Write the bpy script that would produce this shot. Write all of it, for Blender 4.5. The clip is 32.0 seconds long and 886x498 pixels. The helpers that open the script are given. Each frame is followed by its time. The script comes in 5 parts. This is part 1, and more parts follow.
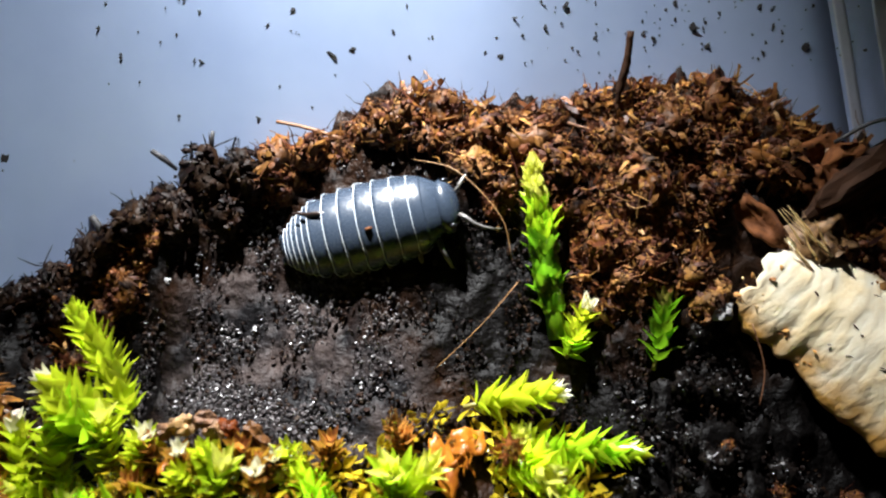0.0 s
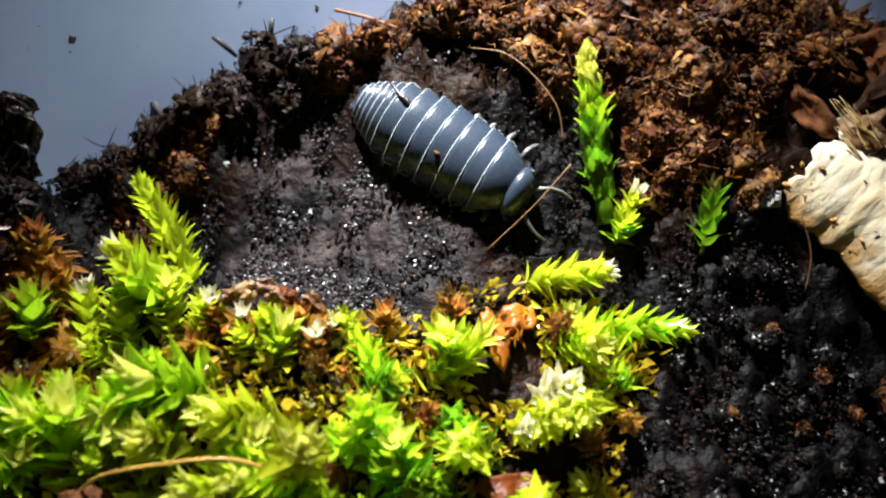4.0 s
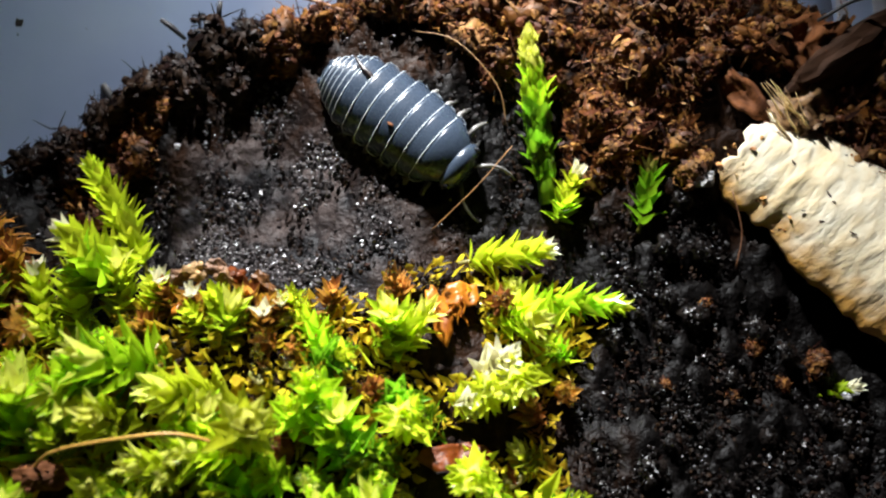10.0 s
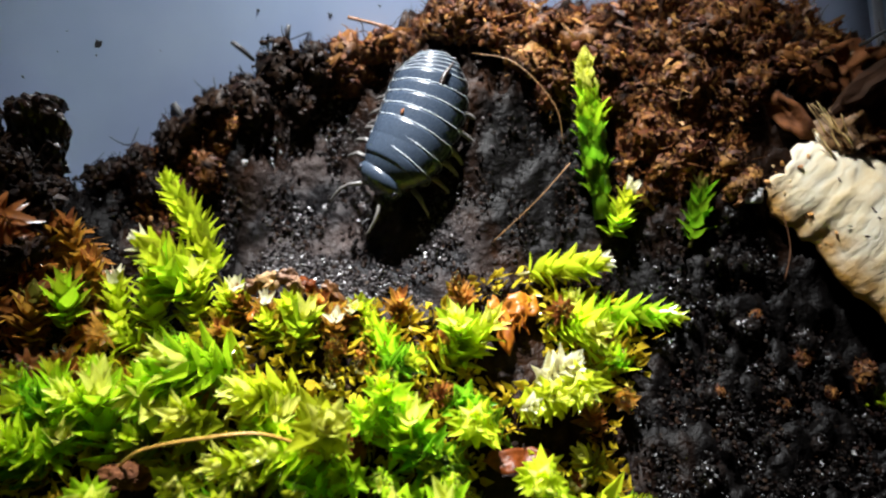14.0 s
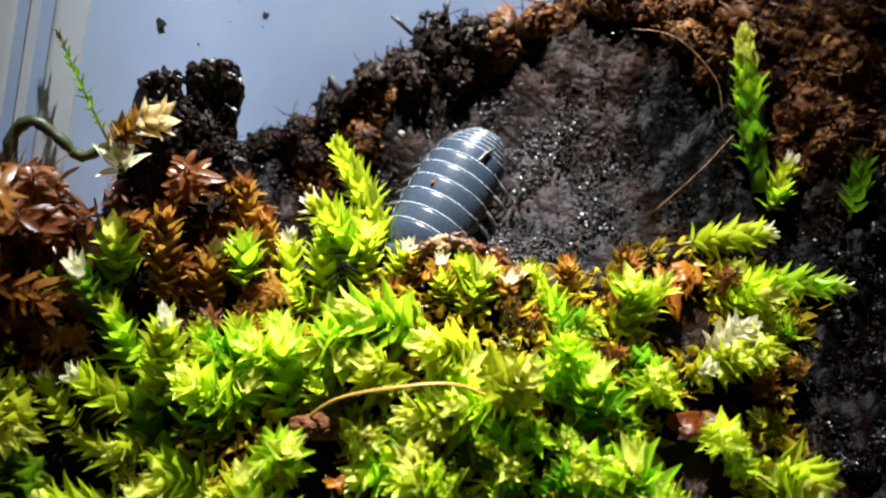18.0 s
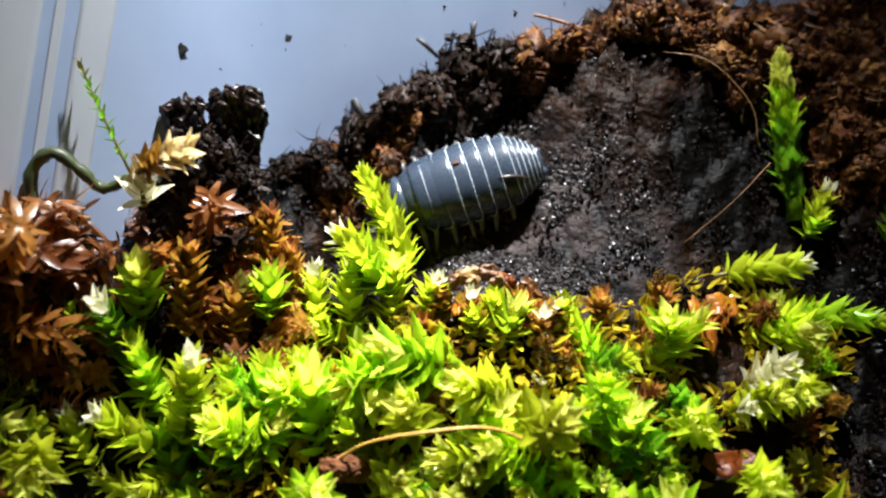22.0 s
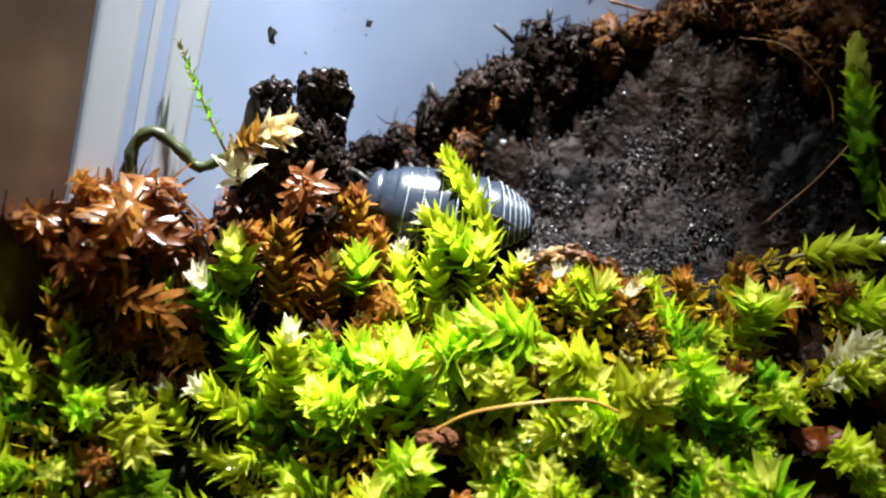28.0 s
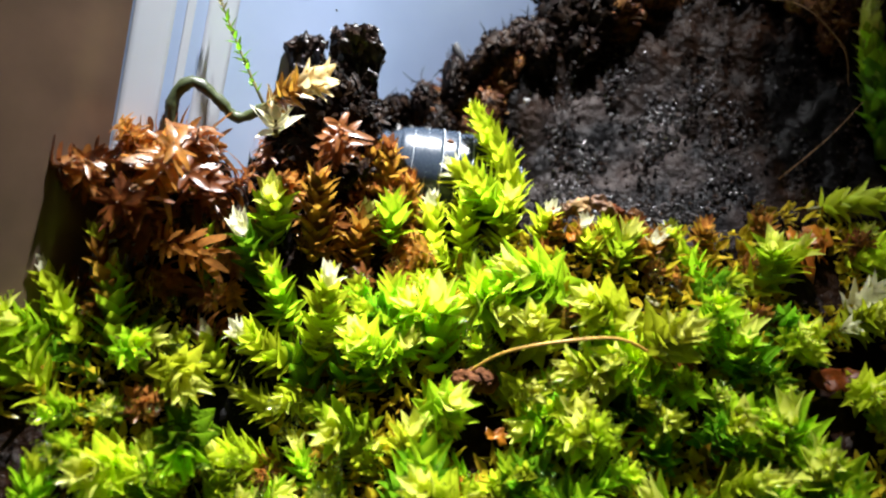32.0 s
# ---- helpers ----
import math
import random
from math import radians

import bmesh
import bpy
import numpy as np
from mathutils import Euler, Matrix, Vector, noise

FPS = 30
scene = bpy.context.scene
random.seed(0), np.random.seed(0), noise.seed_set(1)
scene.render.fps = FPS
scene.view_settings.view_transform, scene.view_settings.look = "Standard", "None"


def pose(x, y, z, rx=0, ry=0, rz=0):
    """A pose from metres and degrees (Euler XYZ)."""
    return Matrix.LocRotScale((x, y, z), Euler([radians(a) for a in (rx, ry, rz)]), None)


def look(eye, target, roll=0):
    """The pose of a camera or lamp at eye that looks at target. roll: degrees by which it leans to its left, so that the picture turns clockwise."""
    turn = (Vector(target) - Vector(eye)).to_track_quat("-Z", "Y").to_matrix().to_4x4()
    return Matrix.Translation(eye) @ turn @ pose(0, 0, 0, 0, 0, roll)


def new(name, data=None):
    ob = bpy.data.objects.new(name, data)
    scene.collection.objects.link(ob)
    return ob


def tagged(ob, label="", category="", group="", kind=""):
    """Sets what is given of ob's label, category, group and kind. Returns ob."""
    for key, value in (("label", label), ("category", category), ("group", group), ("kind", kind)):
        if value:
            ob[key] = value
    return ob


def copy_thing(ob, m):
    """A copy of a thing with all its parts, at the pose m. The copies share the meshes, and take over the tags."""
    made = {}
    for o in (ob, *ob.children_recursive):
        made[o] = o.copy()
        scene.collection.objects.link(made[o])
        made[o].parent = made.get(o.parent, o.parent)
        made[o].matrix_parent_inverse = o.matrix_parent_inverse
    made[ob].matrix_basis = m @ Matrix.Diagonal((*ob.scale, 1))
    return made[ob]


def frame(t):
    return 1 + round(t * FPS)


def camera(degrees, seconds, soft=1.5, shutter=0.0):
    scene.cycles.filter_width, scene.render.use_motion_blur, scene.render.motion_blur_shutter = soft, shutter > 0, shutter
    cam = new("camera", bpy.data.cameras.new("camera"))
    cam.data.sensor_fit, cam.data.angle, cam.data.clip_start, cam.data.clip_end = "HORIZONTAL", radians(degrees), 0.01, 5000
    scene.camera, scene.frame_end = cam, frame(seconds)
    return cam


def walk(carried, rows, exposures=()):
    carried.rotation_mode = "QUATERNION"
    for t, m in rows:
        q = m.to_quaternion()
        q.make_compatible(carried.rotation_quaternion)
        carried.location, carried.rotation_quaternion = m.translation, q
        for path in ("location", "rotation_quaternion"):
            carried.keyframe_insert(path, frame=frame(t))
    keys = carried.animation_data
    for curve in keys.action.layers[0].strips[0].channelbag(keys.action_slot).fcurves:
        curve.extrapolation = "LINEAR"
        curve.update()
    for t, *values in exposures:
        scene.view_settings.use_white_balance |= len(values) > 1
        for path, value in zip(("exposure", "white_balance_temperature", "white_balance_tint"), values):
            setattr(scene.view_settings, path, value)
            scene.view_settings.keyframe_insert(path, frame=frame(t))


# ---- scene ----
cam = camera(60.0, 32.0, 2.2)
PATH = [
    (0, (0.00819, -0.04023, 0.04940), (0.00888, 0.01697, 0.03130), -1.32),
    (0.5, (0.00785, -0.04137, 0.04908), (0.00839, 0.01576, 0.03074), -1.32),
    (1, (0.00738, -0.04207, 0.04821), (0.00761, 0.01504, 0.02982), -1.17),
    (1.5, (0.00670, -0.04244, 0.04761), (0.00681, 0.01468, 0.02925), -1.05),
    (2, (0.00567, -0.04312, 0.04667), (0.00581, 0.01378, 0.02763), -0.93),
    (2.5, (0.00557, -0.04344, 0.04532), (0.00528, 0.01342, 0.02615), -0.53),
    (3, (0.00511, -0.04384, 0.04474), (0.00458, 0.01298, 0.02547), -0.37),
    (3.5, (0.00509, -0.04389, 0.04394), (0.00455, 0.01271, 0.02401), -0.52),
    (5.5, (0.00683, -0.04382, 0.04129), (0.00586, 0.01329, 0.02292), -0.27),
    (6, (0.00700, -0.04376, 0.04170), (0.00619, 0.01320, 0.02288), -0.23),
    (6.5, (0.00735, -0.04382, 0.04304), (0.00651, 0.01283, 0.02329), -0.15),
    (7, (0.00828, -0.04362, 0.04348), (0.00793, 0.01256, 0.02241), -0.24),
    (7.5, (0.00808, -0.04389, 0.04295), (0.00806, 0.01203, 0.02120), -0.38),
    (8, (0.00853, -0.04475, 0.04299), (0.00898, 0.01104, 0.02092), -0.57),
    (8.5, (0.00828, -0.04481, 0.04319), (0.00902, 0.01102, 0.02122), -0.48),
    (9, (0.00793, -0.04413, 0.04422), (0.00894, 0.01184, 0.02263), -0.30),
    (9.5, (0.00764, -0.04489, 0.04400), (0.00872, 0.01108, 0.02240), -0.29),
    (10, (0.00773, -0.04546, 0.04404), (0.00885, 0.01049, 0.02240), -0.27),
    (10.5, (0.00757, -0.04596, 0.04409), (0.00880, 0.01004, 0.02257), -0.25),
    (11, (0.00736, -0.04638, 0.04394), (0.00866, 0.00968, 0.02260), -0.12),
    (11.5, (0.00823, -0.04603, 0.04474), (0.00957, 0.01018, 0.02380), -0.06),
    (12, (0.00725, -0.04578, 0.04458), (0.00859, 0.01054, 0.02393), -0.09),
    (12.5, (0.00626, -0.04591, 0.04422), (0.00751, 0.01049, 0.02379), -0.17),
    (13, (0.00601, -0.04702, 0.04441), (0.00710, 0.00938, 0.02398), -0.20),
    (13.5, (0.00434, -0.04777, 0.04406), (0.00538, 0.00871, 0.02385), -0.13),
    (15.5, (-0.00297, -0.04835, 0.04230), (-0.00196, 0.00903, 0.02477), 0.56),
    (16, (-0.00642, -0.04975, 0.04134), (-0.00573, 0.00765, 0.02388), 0.64),
    (16.5, (-0.00684, -0.04956, 0.04089), (-0.00636, 0.00784, 0.02343), 0.84),
    (17, (-0.00735, -0.04900, 0.04175), (-0.00713, 0.00842, 0.02435), 0.75),
    (17.5, (-0.00790, -0.04922, 0.04094), (-0.00815, 0.00812, 0.02326), 0.57),
    (18, (-0.00887, -0.05015, 0.03971), (-0.00920, 0.00709, 0.02174), 0.56),
    (18.5, (-0.00836, -0.05117, 0.03919), (-0.00869, 0.00608, 0.02123), 0.55),
    (19, (-0.00802, -0.05061, 0.03979), (-0.00873, 0.00660, 0.02169), 0.50),
    (19.5, (-0.00797, -0.04890, 0.04159), (-0.00859, 0.00821, 0.02319), 0.41),
    (20, (-0.00799, -0.04837, 0.04117), (-0.00854, 0.00873, 0.02277), 0.46),
    (20.5, (-0.00835, -0.04862, 0.04099), (-0.00896, 0.00849, 0.02258), 0.43),
    (21, (-0.00889, -0.04931, 0.04052), (-0.00934, 0.00773, 0.02192), 0.52),
    (21.5, (-0.00980, -0.04927, 0.04106), (-0.01005, 0.00780, 0.02254), 0.55),
    (22, (-0.01104, -0.04784, 0.04212), (-0.01150, 0.00923, 0.02361), 0.53),
    (22.5, (-0.01329, -0.04898, 0.04070), (-0.01353, 0.00817, 0.02245), 0.67),
    (23, (-0.01492, -0.05000, 0.03850), (-0.01540, 0.00725, 0.02056), 0.88),
    (23.5, (-0.01528, -0.05057, 0.03671), (-0.01582, 0.00674, 0.01895), 1.59),
    (24, (-0.01543, -0.05019, 0.03757), (-0.01612, 0.00713, 0.01987), 1.69),
    (24.5, (-0.01452, -0.04954, 0.03838), (-0.01541, 0.00796, 0.02126), 1.33),
    (25, (-0.01413, -0.04936, 0.03869), (-0.01524, 0.00805, 0.02128), 1.34),
    (25.5, (-0.01462, -0.04947, 0.03852), (-0.01576, 0.00786, 0.02086), 1.24),
    (27.5, (-0.01472, -0.04907, 0.04072), (-0.01539, 0.00810, 0.02254), 0.78),
    (28, (-0.01720, -0.04949, 0.04066), (-0.01804, 0.00765, 0.02237), 0.63),
    (28.5, (-0.01906, -0.05026, 0.03940), (-0.02003, 0.00682, 0.02094), 0.53),
    (29, (-0.01976, -0.05030, 0.03995), (-0.02098, 0.00644, 0.02046), 0.41),
    (29.5, (-0.02142, -0.05027, 0.03956), (-0.02171, 0.00659, 0.02040), 0.82),
    (30, (-0.01999, -0.05053, 0.03999), (-0.02170, 0.00621, 0.02056), 0.33),
    (30.5, (-0.01992, -0.05111, 0.03973), (-0.02109, 0.00554, 0.01998), 0.61),
    (31, (-0.02137, -0.05177, 0.03808), (-0.02069, 0.00517, 0.01917), 1.20),
    (31.5, (-0.01984, -0.05182, 0.03822), (-0.02027, 0.00510, 0.01925), 0.61),
    (32, (-0.02040, -0.05220, 0.03813), (-0.02036, 0.00473, 0.01918), 0.94),
]
walk(cam, [(t, look(eye, target, roll)) for t, eye, target, roll in PATH])

# ---- light: one small torch held over the open tub (built with the things below), a dim room around ----
world = bpy.data.worlds.new("room")
scene.world = world
world.use_nodes = True
world.node_tree.nodes["Background"].inputs["Color"].default_value = (0.55, 0.66, 0.9, 1)
world.node_tree.nodes["Background"].inputs["Strength"].default_value = 0.0006

MM = 0.001
BEAM = 11000.0          # the torch lens


scene.view_settings.exposure = 0.0

# a phone held close: near and far things soften a little
cam.data.dof.use_dof = True
cam.data.dof.focus_distance, cam.data.dof.aperture_fstop = 0.058, 27.0


# ---- materials ----
def material(name, colour, rough=0.6, vary=0.35, grain=1500.0, bump=0.3, tone=None, metal=0.0, coat=0.0, translucent=0.0,
             spec=0.5, per_object=0.0, per_island=0.0, blotch=250.0, stretch=(1, 1, 1), depth=0.12, wet=0.34):
    """Colour with fine grain and larger blotches, relief, and a spread from piece to piece."""
    m = bpy.data.materials.new(name)
    m.use_nodes = True
    nt = m.node_tree
    n, link = nt.nodes, nt.links.new
    b = n["Principled BSDF"]
    out = n["Material Output"]
    co = n.new("ShaderNodeTexCoord")
    mp = n.new("ShaderNodeMapping")
    mp.inputs["Scale"].default_value = stretch
    link(co.outputs["Object"], mp.inputs["Vector"])
    fine, big = n.new("ShaderNodeTexNoise"), n.new("ShaderNodeTexNoise")
    fine.inputs["Scale"].default_value, fine.inputs["Detail"].default_value = grain, 5
    big.inputs["Scale"].default_value, big.inputs["Detail"].default_value = blotch, 3
    link(mp.outputs["Vector"], fine.inputs["Vector"])
    link(mp.outputs["Vector"], big.inputs["Vector"])
    tone = tone or tuple(c * 0.45 for c in colour)
    mix = n.new("ShaderNodeMix")
    mix.data_type = "RGBA"
    mix.inputs[6].default_value, mix.inputs[7].default_value = (*colour, 1), (*tone, 1)
    ramp = n.new("ShaderNodeValToRGB")
    ramp.color_ramp.elements[0].position, ramp.color_ramp.elements[1].position = 0.38, 0.66
    add = n.new("ShaderNodeMath")
    add.operation = "MULTIPLY_ADD"
    add.inputs[1].default_value = 0.5
    half = n.new("ShaderNodeMath")
    half.operation = "MULTIPLY"
    half.inputs[1].default_value = 0.5
    link(big.outputs["Fac"], half.inputs[0])
    link(fine.outputs["Fac"], add.inputs[0])
    link(half.outputs[0], add.inputs[2])
    link(add.outputs[0], ramp.inputs["Fac"])
    link(ramp.outputs["Color"], mix.inputs[0])
    colour_out = mix.outputs[2]
    if per_object or per_island:
        source = n.new("ShaderNodeObjectInfo" if per_object else "ShaderNodeNewGeometry")
        amount = per_object or per_island
        rng = n.new("ShaderNodeMapRange")
        rng.inputs["To Min"].default_value, rng.inputs["To Max"].default_value = 1 - amount, 1 + amount
        link(source.outputs["Random" if per_object else "Random Per Island"], rng.inputs["Value"])
        hsv = n.new("ShaderNodeHueSaturation")
        link(rng.outputs["Result"], hsv.inputs["Value"])
        hue = n.new("ShaderNodeMapRange")
        hue.inputs["To Min"].default_value, hue.inputs["To Max"].default_value = 0.5 - 0.03 * amount, 0.5 + 0.03 * amount
        link(source.outputs["Random" if per_object else "Random Per Island"], hue.inputs["Value"])
        link(hue.outputs["Result"], hsv.inputs["Hue"])
        link(colour_out, hsv.inputs["Color"])
        colour_out = hsv.outputs["Color"]
    link(colour_out, b.inputs["Base Color"])
    rr = n.new("ShaderNodeMapRange")
    rr.inputs["To Min"].default_value, rr.inputs["To Max"].default_value = max(0.03, rough - vary * 0.5), min(1, rough + vary * 0.5)
    link(fine.outputs["Fac"], rr.inputs["Value"])
    link(rr.outputs["Result"], b.inputs["Roughness"])
    b.inputs["Metallic"].default_value = metal
    b.inputs["Specular IOR Level"].default_value = spec
    b.inputs["Coat Weight"].default_value = coat
    b.inputs["Coat Roughness"].default_value = wet
    if bump:
        bp = n.new("ShaderNodeBump")
        bp.inputs["Strength"].default_value, bp.inputs["Distance"].default_value = bump, depth * MM
        link(fine.outputs["Fac"], bp.inputs["Height"])
        link(bp.outputs["Normal"], b.inputs["Normal"])
    if translucent:
        tr = n.new("ShaderNodeBsdfTranslucent")
        link(colour_out, tr.inputs["Color"])
        ms = n.new("ShaderNodeMixShader")
        ms.inputs["Fac"].default_value = translucent
        link(b.outputs["BSDF"], ms.inputs[1])
        link(tr.outputs["BSDF"], ms.inputs[2])
        link(ms.outputs["Shader"], out.inputs["Surface"])
    return m


def soil_material():
    """Brown coir with black, wet compost: its sheen is put into the colour where the animal walks, the pit's shade
    into the near-black patches there and along the foot of the slope.
    """
    m = material("soil", (0.017, 0.0065, 0.0024), 0.5, 0.55, 1100, 1.0, (0.002, 0.001, 0.0007), blotch=330, spec=0.1, depth=0.5)
    n, link = m.node_tree.nodes, m.node_tree.links.new
    b = n["Principled BSDF"]
    was = b.inputs["Base Color"].links[0].from_socket
    co = n.new("ShaderNodeTexCoord")
    edge = n.new("ShaderNodeTexNoise")
    edge.inputs["Scale"].default_value, edge.inputs["Detail"].default_value = 300, 4
    link(co.outputs["Object"], edge.inputs["Vector"])

    def patches(places):
        """How far a point lies inside any of the ragged ellipses (x, y, half length, half width)."""
        total = None
        for x, y, sx, sy in places:
            mp = n.new("ShaderNodeMapping")
            mp.vector_type = "POINT"
            mp.inputs["Location"].default_value = (-x / sx, -y / sy, 0)
            mp.inputs["Scale"].default_value = (1000 / sx, 1000 / sy, 0)
            link(co.outputs["Object"], mp.inputs["Vector"])
            ln = n.new("ShaderNodeVectorMath")
            ln.operation = "LENGTH"
            link(mp.outputs["Vector"], ln.inputs[0])
            rag = n.new("ShaderNodeMath")
            rag.operation = "MULTIPLY_ADD"
            rag.inputs[1].default_value = 0.7
            link(edge.outputs["Fac"], rag.inputs[0])
            link(ln.outputs["Value"], rag.inputs[2])
            r = n.new("ShaderNodeMapRange")
            r.inputs["From Min"].default_value, r.inputs["From Max"].default_value = 1.5, 1.15
            link(rag.outputs[0], r.inputs["Value"])
            if total is None:
                total = r.outputs["Result"]
            else:
                mx = n.new("ShaderNodeMath")
                mx.operation = "MAXIMUM"
                link(total, mx.inputs[0])
                link(r.outputs["Result"], mx.inputs[1])
                total = mx.outputs[0]
        return total

    total = patches(((-6, 12.5, 8.5, 5.6), (1, 10.5, 7, 2.6)))
    # black wet compost, with the shade of the pit beside the hollow painted in
    black_shade = patches(((33, 4, 16, 9), (-36, -3, 9, 7), (-29, 12, 7, 6), (-17.5, 14.5, 4.5, 5.5), (-20, 19, 7, 5), (22, 9, 6, 3.5), (12, 14.5, 6, 3.6)))
    speck = n.new("ShaderNodeTexNoise")
    speck.inputs["Scale"].default_value, speck.inputs["Detail"].default_value = 230, 9
    link(co.outputs["Object"], speck.inputs["Vector"])
    ramp = n.new("ShaderNodeValToRGB")
    # compost of the hollow; the lighter colour holds its grey wet sheen
    ramp.color_ramp.elements[0].color, ramp.color_ramp.elements[1].color = (0.006, 0.0055, 0.0062, 1), (0.062, 0.046, 0.042, 1)
    ramp.color_ramp.elements[0].position, ramp.color_ramp.elements[1].position = 0.42, 0.72
    link(speck.outputs["Fac"], ramp.inputs["Fac"])
    mix = n.new("ShaderNodeMix")
    mix.data_type = "RGBA"
    link(total, mix.inputs[0])
    link(was, mix.inputs[6])
    link(ramp.outputs["Color"], mix.inputs[7])
    # near-black base colour, holding that shade besides the wet compost's own black
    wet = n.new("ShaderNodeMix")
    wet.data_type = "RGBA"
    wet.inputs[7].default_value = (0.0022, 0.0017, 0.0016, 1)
    link(black_shade, wet.inputs[0])
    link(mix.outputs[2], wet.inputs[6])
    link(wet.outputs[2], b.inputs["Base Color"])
    return m


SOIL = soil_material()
COIR = material("coir", (0.1, 0.037, 0.012), 0.5, 0.5, 2200, 1.0, (0.018, 0.008, 0.004), per_object=0.75, blotch=500, spec=0.3)
COIR_BITS = material("coir_bits", (0.074, 0.0188, 0.0044), 0.55, 0.5, 1500, 1.0, (0.008, 0.0024, 0.0008), per_island=0.85, spec=0.18, blotch=420, depth=0.35)
DARK_BITS = material("dark_soil_bits", (0.014, 0.005, 0.0024), 0.55, 0.5, 1400, 1.0, (0.0025, 0.0011, 0.0007), per_island=0.85, spec=0.14, depth=0.4)
# black compost raised to grey: wet sheen painted into the base colour
SHEEN_BITS = material("compost_sheen_bits", (0.055, 0.047, 0.048), 0.34, 0.5, 1800, 0.5, (0.012, 0.0105, 0.011), per_island=0.7, spec=0.45)
# darker copy of the compost bits, for the near-black patches
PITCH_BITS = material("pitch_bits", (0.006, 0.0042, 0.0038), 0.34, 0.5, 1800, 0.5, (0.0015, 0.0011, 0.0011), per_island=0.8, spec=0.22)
BLACK_CHUNK = material("wet_charred_bark", (0.03, 0.016, 0.011), 0.32, 0.5, 1700, 1.0, (0.004, 0.003, 0.003), spec=0.4)
TAN = material("tan_coir", (0.3, 0.16, 0.062), 0.6, 0.4, 2200, 1.0, (0.06, 0.026, 0.01), per_object=0.5, blotch=600)
FIBRE = material("dry_fibre", (0.24, 0.11, 0.042), 0.6, 0.3, 1500, 0.3, (0.12, 0.055, 0.02), per_object=0.5)
ROOT = material("pale_root", (0.55, 0.32, 0.06), 0.4, 0.3, 1500, 0.3, (0.36, 0.19, 0.04))
WOOD_PALE = material("pale_bark", (0.95, 0.88, 0.7), 0.55, 0.4, 1500, 0.9, (0.82, 0.64, 0.36), blotch=260, stretch=(1, 0.35, 1), depth=0.22)


def ochre_edge(m):
    """Ochre, crumbling rot along the lower edge and the broken end of the pale bark, with a ragged outline."""
    n, link = m.node_tree.nodes, m.node_tree.links.new
    b = n["Principled BSDF"]
    was = b.inputs["Base Color"].links[0].from_socket
    co, rag, xyz = n.new("ShaderNodeTexCoord"), n.new("ShaderNodeTexNoise"), n.new("ShaderNodeSeparateXYZ")
    rag.inputs["Scale"].default_value, rag.inputs["Detail"].default_value = 420, 6
    link(co.outputs["Object"], rag.inputs["Vector"])
    link(co.outputs["Object"], xyz.inputs["Vector"])
    add = n.new("ShaderNodeMath")
    add.operation = "MULTIPLY_ADD"
    add.inputs[1].default_value = 0.007
    link(rag.outputs["Fac"], add.inputs[0])
    link(xyz.outputs["Y"], add.inputs[2])
    r = n.new("ShaderNodeMapRange")
    r.inputs["From Min"].default_value, r.inputs["From Max"].default_value = 0.0016, -0.0012
    link(add.outputs[0], r.inputs["Value"])
    mix = n.new("ShaderNodeMix")
    mix.data_type = "RGBA"
    mix.inputs[7].default_value = (0.5, 0.26, 0.06, 1)
    link(r.outputs["Result"], mix.inputs[0])
    link(was, mix.inputs[6])
    link(mix.outputs[2], b.inputs["Base Color"])


ochre_edge(WOOD_PALE)
SPLINTER = material("splinter", (0.8, 0.6, 0.32), 0.6, 0.3, 1500, 0.4, (0.6, 0.38, 0.14), per_object=0.35)
RUST_DARK = material("rotten_leaf", (0.16, 0.055, 0.016), 0.75, 0.3, 1500, 1.0, (0.05, 0.016, 0.005), spec=0.15)
RUST = material("rotten_wood", (0.5, 0.24, 0.06), 0.6, 0.4, 1500, 1.0, (0.25, 0.09, 0.02), per_object=0.4)
WOOD_DARK = material("dark_wood", (0.05, 0.022, 0.011), 0.75, 0.3, 900, 1.0, (0.01, 0.005, 0.003), stretch=(0.35, 1, 1), spec=0.12, depth=0.3)
LEAF_BROWN = material("dead_leaf", (0.2, 0.045, 0.007), 0.4, 0.4, 1500, 1.0, (0.05, 0.013, 0.003), translucent=0.4, spec=0.3)
ORANGE = material("orange_scrap", (0.6, 0.23, 0.02), 0.35, 0.4, 700, 1.0, (0.26, 0.065, 0.005), translucent=0.45)
MOSS = material("moss_leaf", (0.55, 0.78, 0.026), 0.3, 0.2, 1300, 0.35, (0.3, 0.53, 0.013), wet=0.15, coat=1.0, translucent=0.58, per_object=0.45, spec=0.7)
MOSS_DEEP = material("moss_deep", (0.22, 0.45, 0.014), 0.3, 0.2, 1300, 0.35, (0.09, 0.23, 0.008), wet=0.15, coat=1.0, translucent=0.55, per_object=0.45, spec=0.7)
MOSS_YELLOW = material("moss_yellow", (0.68, 0.77, 0.036), 0.3, 0.2, 1300, 0.35, (0.45, 0.55, 0.02), wet=0.15, coat=1.0, translucent=0.58, per_object=0.4, spec=0.7)
MOSS_PALE = material("moss_pale_tip", (0.92, 0.89, 0.68), 0.3, 0.25, 1200, 0.3, (0.78, 0.74, 0.46), wet=0.2, coat=0.9, translucent=0.4, per_object=0.2)
# pale young tips, brightened so that their colour also gives white wet glints
MOSS_TIP = material("moss_young_glint_tip", (0.86, 0.86, 0.2), 0.28, 0.25, 1200, 0.25, (0.68, 0.72, 0.08), wet=0.15, coat=0.9, translucent=0.5, per_object=0.2)
SCRAP = material("leaf_crumb", (0.06, 0.018, 0.005), 0.5, 0.4, 1500, 0.8, (0.03, 0.011, 0.004), per_object=0.7, spec=0.4)
